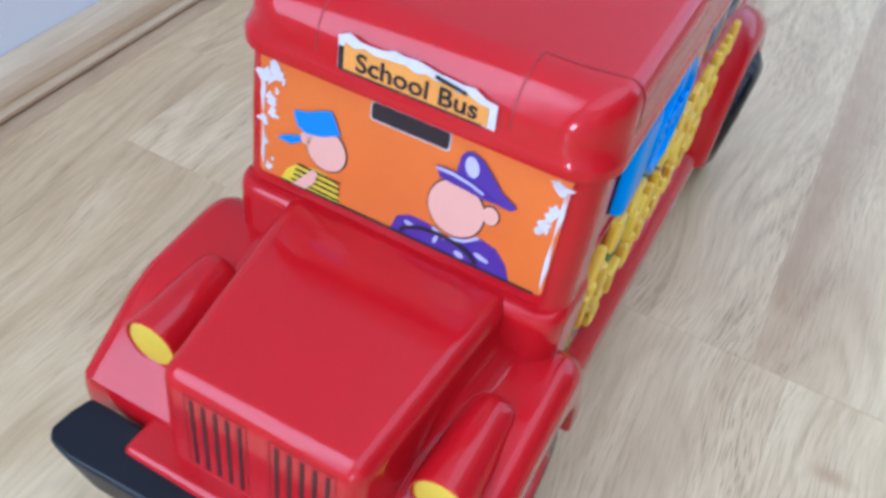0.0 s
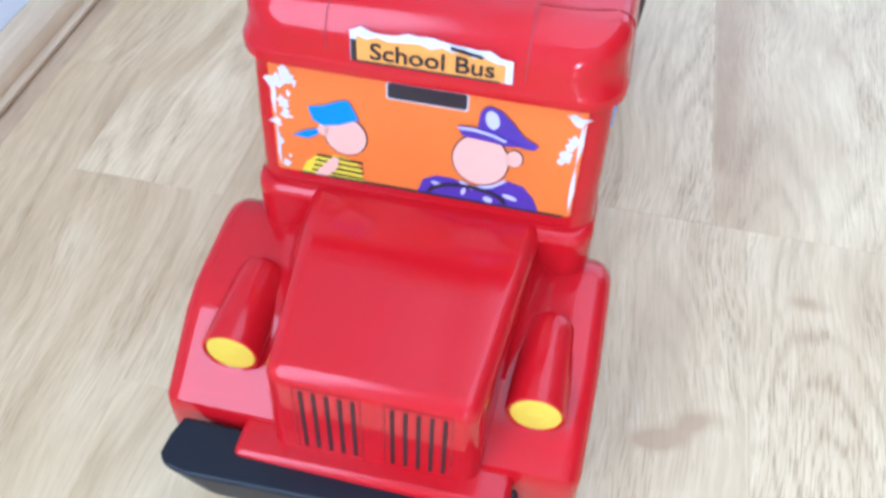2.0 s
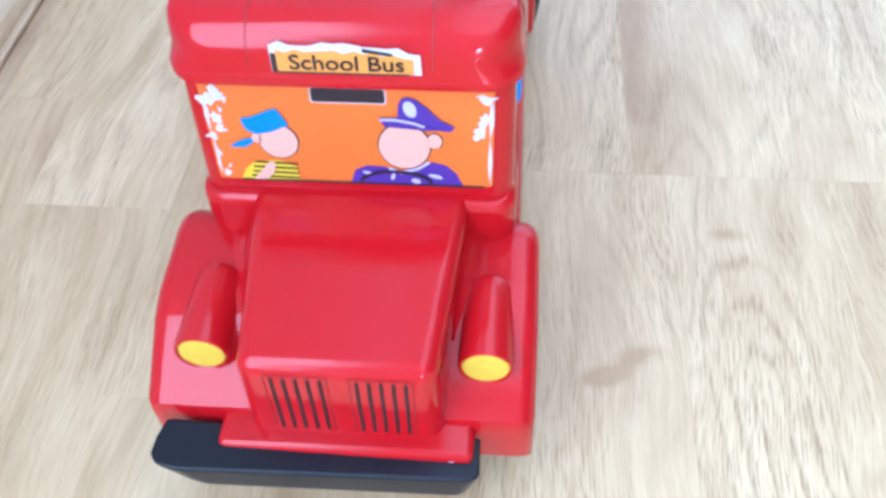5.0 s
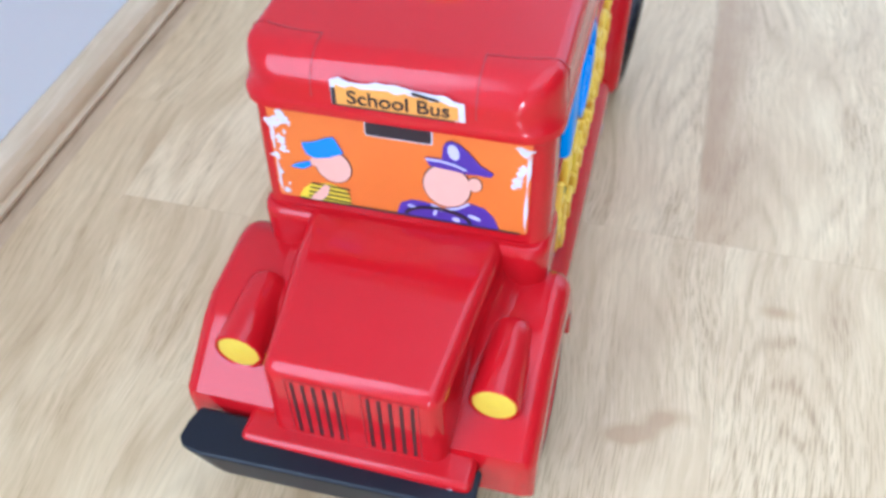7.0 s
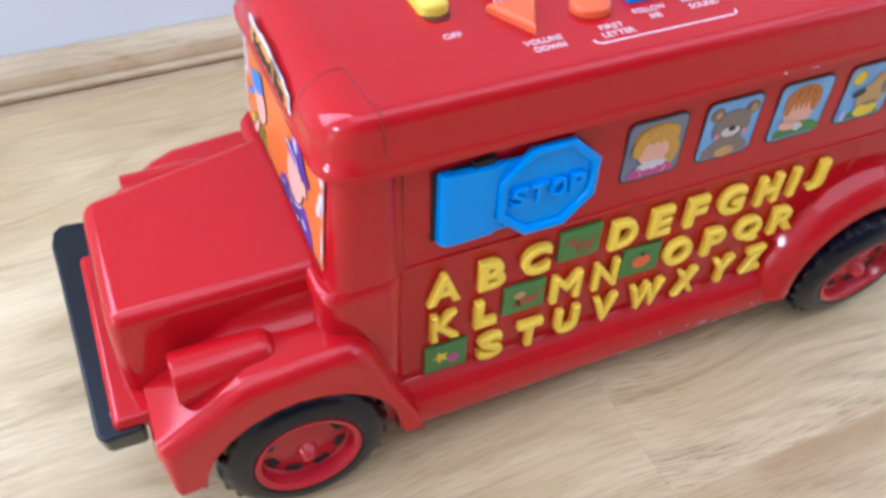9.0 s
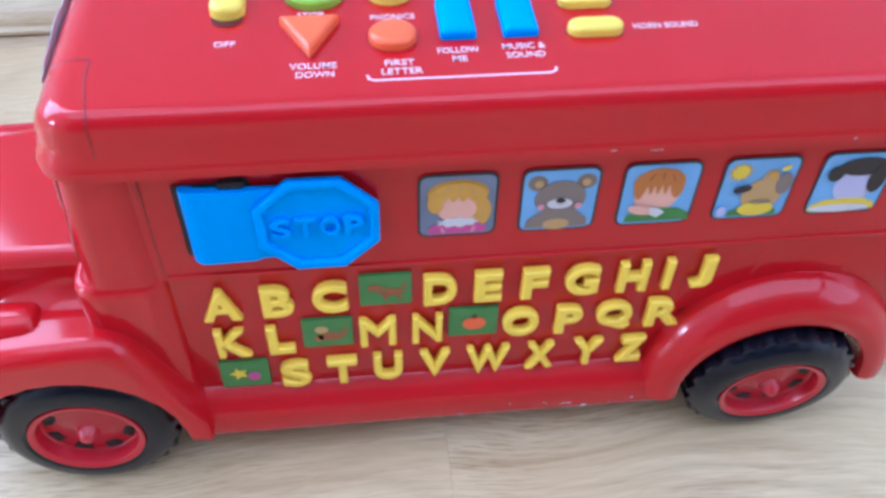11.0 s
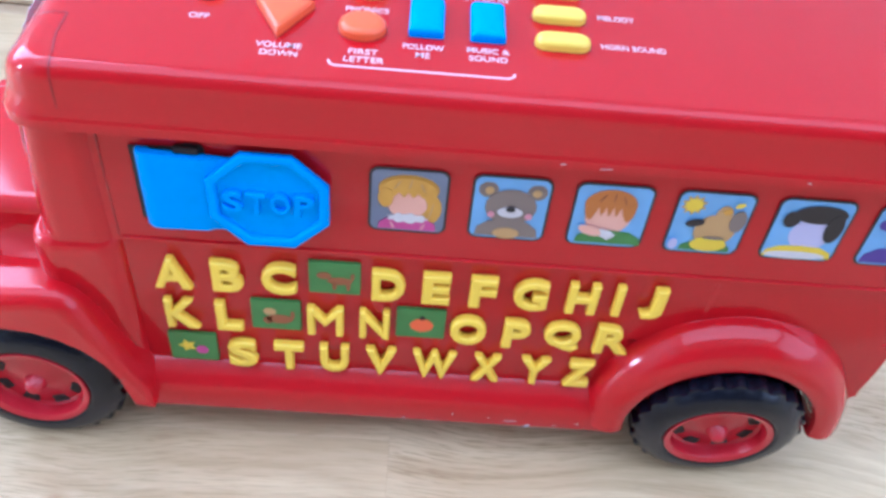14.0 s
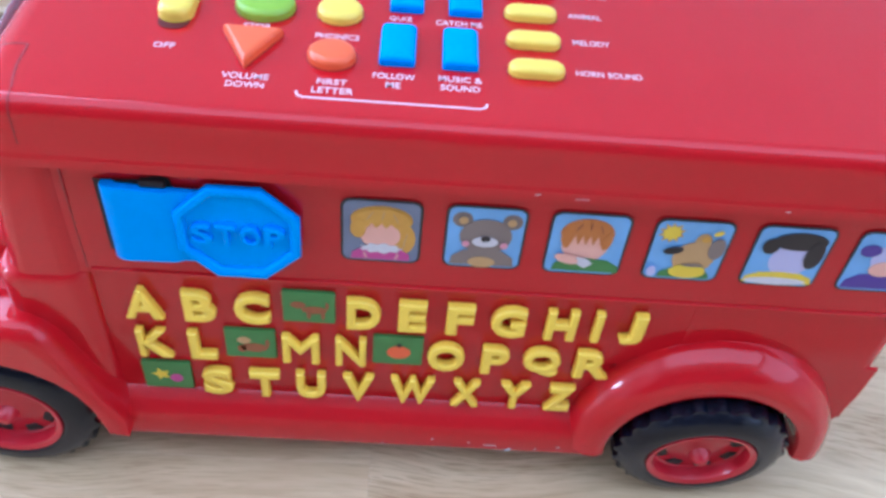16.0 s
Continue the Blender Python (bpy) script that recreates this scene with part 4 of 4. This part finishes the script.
# stop arm: a thick plate with a rounded hinge edge, and an octagonal dish on its end
# dark plate and block stand for slot and notch, shade in the colour
arm_slot = flat("arm_slot", [(0.0446, 0.0985), (0.0640, 0.0975), (0.0640, 0.1216), (0.0632, 0.1246), (0.0618, 0.1252), (0.0588, 0.1250), (0.0560, 0.1238), (0.0446, 0.1232)], DARK, SIDE, 0.0001, bus, "", 0.0002)
part("arm_notch", rbox(0.0560, 0.0625, CY - HW - 0.0020, CY - HW, 0.1226, 0.1248, 0.0006, 2), DARK, arm_slot)
ARM = [(0.0462, 0.0003), (0.0462, 0.0016), (0.0465, 0.0026), (0.0473, 0.0035), (0.0485, 0.0040), (0.0500, 0.0041), (0.0622, 0.0037), (0.0645, 0.0026), (0.0740, 0.0024), (0.0740, 0.0012), (0.0500, 0.0012), (0.0490, 0.0003)]
levels_arm = ((0.0976, 0.97), (0.0982, 1.0), (0.1216, 1.0), (0.1222, 0.97))
arm_bm = loft([[(0.0600 + (u - 0.0600) * k, CY - HW - 0.85 * d * (k if d > 0.002 else 1), z + (0.0010 if u < 0.0556 and z > 0.12 else 0.0)) for u, d in ARM] for z, k in levels_arm])
arm = part("stop_arm", arm_bm, BLUE, bus, "blue plastic folding stop arm", smooth=50)
OC, OR = (0.0793, 0.1095), 0.0171
z0, z1, z2 = 0.0012, 0.0039, 0.0025


def eight(r):
    return [(OC[0] + r * math.cos(radians(22.5 + 45 * i)), OC[1] + r * math.sin(radians(22.5 + 45 * i))) for i in range(8)]


plate = loft([[(u, v, z) for u, v in eight(r)] for r, z in ((OR - 0.0006, z0), (OR, z0 + 0.0006), (OR, z1 - 0.0007), (OR - 0.0003, z1 - 0.0002), (OR - 0.0008, z1), (OR - 0.0020, z1), (OR - 0.0025, z1 - 0.0002), (OR - 0.0028, z1 - 0.0006), (OR - 0.0030, z2))])
plate.transform(SIDE)
stop_plate = part("stop_plate", plate, BLUE, arm, "blue octagonal plate with raised lettering", smooth=60)
for k, ch in enumerate("STOP"):
    part("stop_text", lettering(ch, 0.0070, 0.0014, lifted(SIDE, z2 - 0.0001) @ Matrix.Translation((OC[0] + 0.0000 + (k - 1.5) * 0.0062, OC[1] - 0.0004, 0)), 0.004, 0.030, width=0.0052), BLUE, stop_plate)

# letter keys on a slightly sunken panel
PANEL = lifted(SIDE, -0.0011)
xs = lambda x: 0.0513 + (x - 0.0519) * 0.995
# letter, centre along the side, height, width
ROW_A = [("A", 0.0495, 0.0776, 0.0108), ("B", 0.0653, 0.0777, 0.0091), ("C", 0.0801, 0.0780, 0.0101), ("D", 0.1116, 0.0783, 0.0097), ("E", 0.1255, 0.0784, 0.0082), ("F", 0.1391, 0.0783, 0.0079), ("G", 0.1530, 0.0785, 0.0102), ("H", 0.1682, 0.0785, 0.0090), ("I", 0.1787, 0.0786, 0.0025), ("J", 0.1890, 0.0786, 0.0070)]
ROW_K = [("K", 0.0503, 0.0599, 0.0099), ("L", 0.0643, 0.0600, 0.0079), ("M", 0.0932, 0.0606, 0.0109), ("N", 0.1080, 0.0606, 0.0091), ("O", 0.1364, 0.0607, 0.0111), ("P", 0.1512, 0.0605, 0.0083), ("Q", 0.1652, 0.0609, 0.0113), ("R", 0.1809, 0.0609, 0.0111)]
ROW_S = [("S", 0.0671, 0.0424, 0.0093), ("T", 0.0816, 0.0424, 0.0093), ("U", 0.0958, 0.0428, 0.0091), ("V", 0.1104, 0.0428, 0.0095), ("W", 0.1272, 0.0428, 0.0136), ("X", 0.1440, 0.0428, 0.0088), ("Y", 0.1593, 0.0430, 0.0093), ("Z", 0.1736, 0.0430, 0.0086)]
for ch, x, z, w in ROW_A + ROW_K + ROW_S:
    bm = lettering(ch, 0.0121, 0.0034, PANEL @ Matrix.Translation((x, z, 0)), -0.026 if ch == "M" else -0.006 if ch == "W" else -0.016 if ch in "NK" else -0.002, 0.050, width=w)
    part("letter_key", bm, YELLOW, bus, "raised yellow plastic letter key")
for x, z, blobs in ((0.0977, 0.0800, ((-0.003, 0.0012, 0.0022, 0.0014, S_BROWN), (0.0015, -0.0008, 0.0036, 0.0016, S_BROWN), (0.0000, -0.0030, 0.0006, 0.0018, S_BROWN), (0.0040, -0.0030, 0.0006, 0.0018, S_BROWN), (0.0052, 0.0012, 0.0005, 0.0016, S_BROWN))), (0.0799, 0.0619, ((-0.0018, 0.0018, 0.0020, 0.0016, S_TAN), (0.001, -0.0015, 0.0040, 0.0020, S_BROWN), (0.0050, 0.0006, 0.0006, 0.0020, S_BROWN), (-0.0026, -0.0022, 0.0014, 0.0016, S_BROWN))),
                    (0.1238, 0.0624, ((0.0003, -0.0005, 0.0036, 0.0030, ORANGE), (0.0003, 0.0028, 0.0008, 0.0010, S_INK))), (0.0530, 0.0440, ((-0.0018, 0.0005, 0.0030, 0.0026, S_LEMON), (0.0026, -0.0012, 0.0020, 0.0020, S_PINK)))):
    tile = part("picture_tile", prism(round_rect(0.0149, 0.0129, 0.0004, 2, xs(x) - 0.0009, z - 0.0012), 0.0013, PANEL, 0.0002), S_GREEN, bus, "green picture tile between the letter keys")
    for du, dv, rx, ry, material in blobs:
        flat("plain_shape", star(xs(x) - 0.0009 + du, z - 0.0012 + dv, rx, rx * 0.5, 5) if material is S_LEMON else ellipse(xs(x) - 0.0009 + du, z - 0.0012 + dv, rx, ry, 12), material, PANEL, 0.00135, tile)

# ---- buttons on the roof ----


def button(kind, x, y, material, label, a=0.0, b=0.0, h=0.0034):
    if kind == "round":
        poly = ellipse(x, y, a, b, 28)
    elif kind == "pill":
        poly = round_rect(a, b, min(a, b) / 2 * 0.98, 7, x, y)
    elif kind == "rect":
        poly = round_rect(a, b, 0.0010, 3, x, y)
    else:
        s = -1 if kind == "down" else 1
        poly = [(x - a / 2, y - s * b * 0.42), (x, y + s * b * 0.58), (x + a / 2, y - s * b * 0.42)]
        if s > 0:
            poly = poly[::-1]
    bm = dome(poly, h, lifted(roof_m, -0.0002), 0.0021)
    collar = [(x + (px - x) * 1.05, y + (py - y) * 1.05) for px, py in poly]
    part("button_gap", prism(collar, 0.0002, lifted(roof_m, -0.0001)), GROOVE, bus, smooth=0)
    return part("button", bm, material, bus, label)


# flat patch for the slider's slot, coloured as red plastic in shadow
part("slider_slot", prism(round_rect(0.0078, 0.0315, 0.0036, 6, 0.0612, 0.0015), 0.0002, roof_m), SLOT, bus, smooth=0)
part("slider", dome(round_rect(0.0088, 0.0290, 0.0043, 7, 0.0612, 0.0030), 0.0042, roof_m, 0.0018), PALE_YELLOW, bus, "yellow power slider")
button("down", 0.0818, -0.0208, ORANGE, "orange triangular button", 0.0150, 0.0165)
button("up", 0.0840, 0.0182, ORANGE, "orange triangular button", 0.0140, 0.0150)
button("round", 0.0830, -0.0002, GREEN, "green round button", 0.0078, 0.0078)
button("round", 0.1052, 0.0208, GREEN, "green round button", 0.0060, 0.0060)
button("round", 0.1025, -0.0008, PALE_YELLOW, "pale yellow round button", 0.0060, 0.0060)
button("round", 0.1022, -0.0228, ORANGE, "orange round button", 0.0060, 0.0060)
for bx in (0.1183, 0.1340):
    button("rect", bx, -0.0158, BLUE, "blue rectangular button", 0.0090, 0.0178)
    button("rect", bx + 0.0015, 0.0120, BLUE, "blue rectangular button", 0.0090, 0.0190)
for by in (-0.0228, -0.0088, 0.0056):
    button("pill", 0.1530, by, PALE_YELLOW, "yellow pill button", 0.0142, 0.0066)
button("pill", 0.1535, 0.0195, ORANGE, "orange pill button", 0.0142, 0.0066)


def print_on_roof(text, x, y, h, w=None):
    part("printed_label", lettering(text, h, 0.0001, ink_m @ Matrix.Translation((x, y, 0.00002)), 0.004, width=w), WHITE_INK, bus, smooth=0)


for text, x, y, w in (("OFF", 0.0600, -0.0192, 0.0052), ("VOLUME", 0.0814, -0.0296, 0.0112), ("DOWN", 0.0818, -0.0330, 0.0090), ("FIRST", 0.1020, -0.0297, 0.0072), ("LETTER", 0.1024, -0.0331, 0.0098),
                      ("FOLLOW", 0.1166, -0.0256, 0.0102), ("ME", 0.1166, -0.0292, 0.0036), ("MUSIC &", 0.1328, -0.0250, 0.0106), ("SOUND", 0.1328, -0.0286, 0.0096), ("PHONICS", 0.1015, -0.0101, 0.0112), ("STOP", 0.0808, -0.0078, 0.0066),
                      ("QUIZ", 0.1172, 0.0004, 0.0060), ("CATCH ME", 0.1326, 0.0002, 0.0122), ("ANIMAL", 0.1668, 0.0082, 0.0092), ("MELODY", 0.1673, -0.0047, 0.0098), ("HORN SOUND", 0.1704, -0.0186, 0.0168)):
    print_on_roof(text, x, y, 0.0023, w)
# labels too small to read: plain bars
for x, y, w in ((0.0625, 0.0215, 0.0040), (0.0850, 0.0098, 0.0090), (0.1060, 0.0120, 0.0090), (0.1200, 0.0255, 0.0080), (0.1360, 0.0255, 0.0080), (0.1690, 0.0190, 0.0100)):
    part("printed_bar", prism(round_rect(w, 0.0010, 0.0003, 2, x, y), 0.0001, ink_m), WHITE_INK, bus, smooth=0)
for s in (-1, 1):
    pts = [(0.0940, s * 0.0332), (0.0943, s * 0.0346), (0.0956, s * 0.0354), (0.1376, s * 0.0354), (0.1389, s * 0.0346), (0.1392, s * 0.0332)]
    part("printed_bracket", ribbon(pts, 0.0006, 0.0001, ink_m @ Matrix.Translation((0, -0.0009 if s < 0 else 0.0009, 0))), WHITE_INK, bus, smooth=0)

# small pale scuffs on the plastic
for x, z, du, dv, out in ((0.1540, 0.0215, 0.0022, 0.0002, 0.0062), (0.1600, 0.0190, 0.0010, 0.0014, 0.0062), (0.1470, 0.0225, 0.0004, 0.0003, 0.0062), (0.1690, 0.0205, 0.0003, 0.0004, 0.0062),
                          (0.1190, 0.0196, 0.0006, 0.0003, 0.0062), (0.1765, 0.0222, 0.0007, 0.0002, 0.0062), (0.1350, 0.0236, 0.0004, 0.0002, 0.0062), (0.1530, 0.1306, 0.0008, 0.0003, 0.00402), (0.1640, 0.1300, 0.0018, 0.0002, 0.00398), (0.2150, 0.1303, 0.0006, 0.0003, 0.0040)):
    part("scuff", prism([(x - du, z - dv * 0.4), (x + du, z + dv * 0.2), (x + du * 0.8, z + dv), (x - du * 0.7, z + dv * 0.3)], 0.0001, lifted(SIDE, out)), PAPER, bus, smooth=0)
lip_m = plane_at((-0.05125, 0, 0.0), (0, -1, 0), (0, 0, 1))
for u, z, du, dv in ((-0.0295, 0.0488, 0.0009, 0.0002), (-0.0120, 0.0478, 0.0014, 0.0002), (0.0040, 0.0491, 0.0005, 0.0003), (0.0175, 0.0480, 0.0012, 0.0002), (0.0305, 0.0497, 0.0008, 0.0004)):
    part("scuff", prism([(u - du, z - dv * 0.5), (u + du, z - dv * 0.2), (u + du * 0.7, z + dv), (u - du * 0.6, z + dv * 0.4)], 0.0001, lip_m), PAPER, bus, smooth=0)

# ---- floor strips ----
STRIP = 0.0660
strip_rng = random.Random(11)
plank_meshes = {}


def plank_mesh(length, tone):
    key = round(length, 3), tone.name
    if key not in plank_meshes:
        bm = rbox(0, length - 0.00005, 0.0, STRIP - 0.00004, -0.002, 0.0, 0.00008, 1)
        bmesh.ops.recalc_face_normals(bm, faces=bm.faces)
        me = bpy.data.meshes.new("floor_strip")
        bm.to_mesh(me)
        bm.free()
        me.materials.append(tone)
        plank_meshes[key] = me
    return plank_meshes[key]


JOINT_X = 0.1150
SHORT, LONG = 0.34, 0.42


def strip(x0, x1, y, wide=1.0, tone=OAK):
    ob = new("floor_strip", plank_mesh(x1 - x0, tone))
    ob.location = (x0, y, 0)
    ob.scale.y = wide
    ob.parent = floor


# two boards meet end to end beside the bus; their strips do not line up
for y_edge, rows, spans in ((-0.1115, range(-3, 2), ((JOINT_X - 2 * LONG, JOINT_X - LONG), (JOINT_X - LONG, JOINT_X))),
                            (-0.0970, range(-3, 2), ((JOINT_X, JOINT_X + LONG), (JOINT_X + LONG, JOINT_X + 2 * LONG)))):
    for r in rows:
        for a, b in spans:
            strip(a, b, y_edge + r * STRIP, 1.219 if r == 1 and b <= JOINT_X else 1.0, OAK_TAN_SHADED)
# the strips towards the wall, closed by one narrow browner strip along the skirting
EDGE = 0.2045
for k in range(4):
    strip(-0.80 + LONG * k, -0.80 + LONG * (k + 1), EDGE, 0.30, OAK_EDGE)
y = -0.0970 + 2 * STRIP
while y < WALL_Y:
    x = -0.75 - strip_rng.uniform(0, 0.35)
    while x < 0.95:
        ln = strip_rng.choice((SHORT, LONG, 0.48))
        if y + STRIP > WALL_Y:
            strip(x, x + ln, y, (EDGE - y) / STRIP)
        else:
            strip(x, x + ln, y)
        x += ln
    y += STRIP
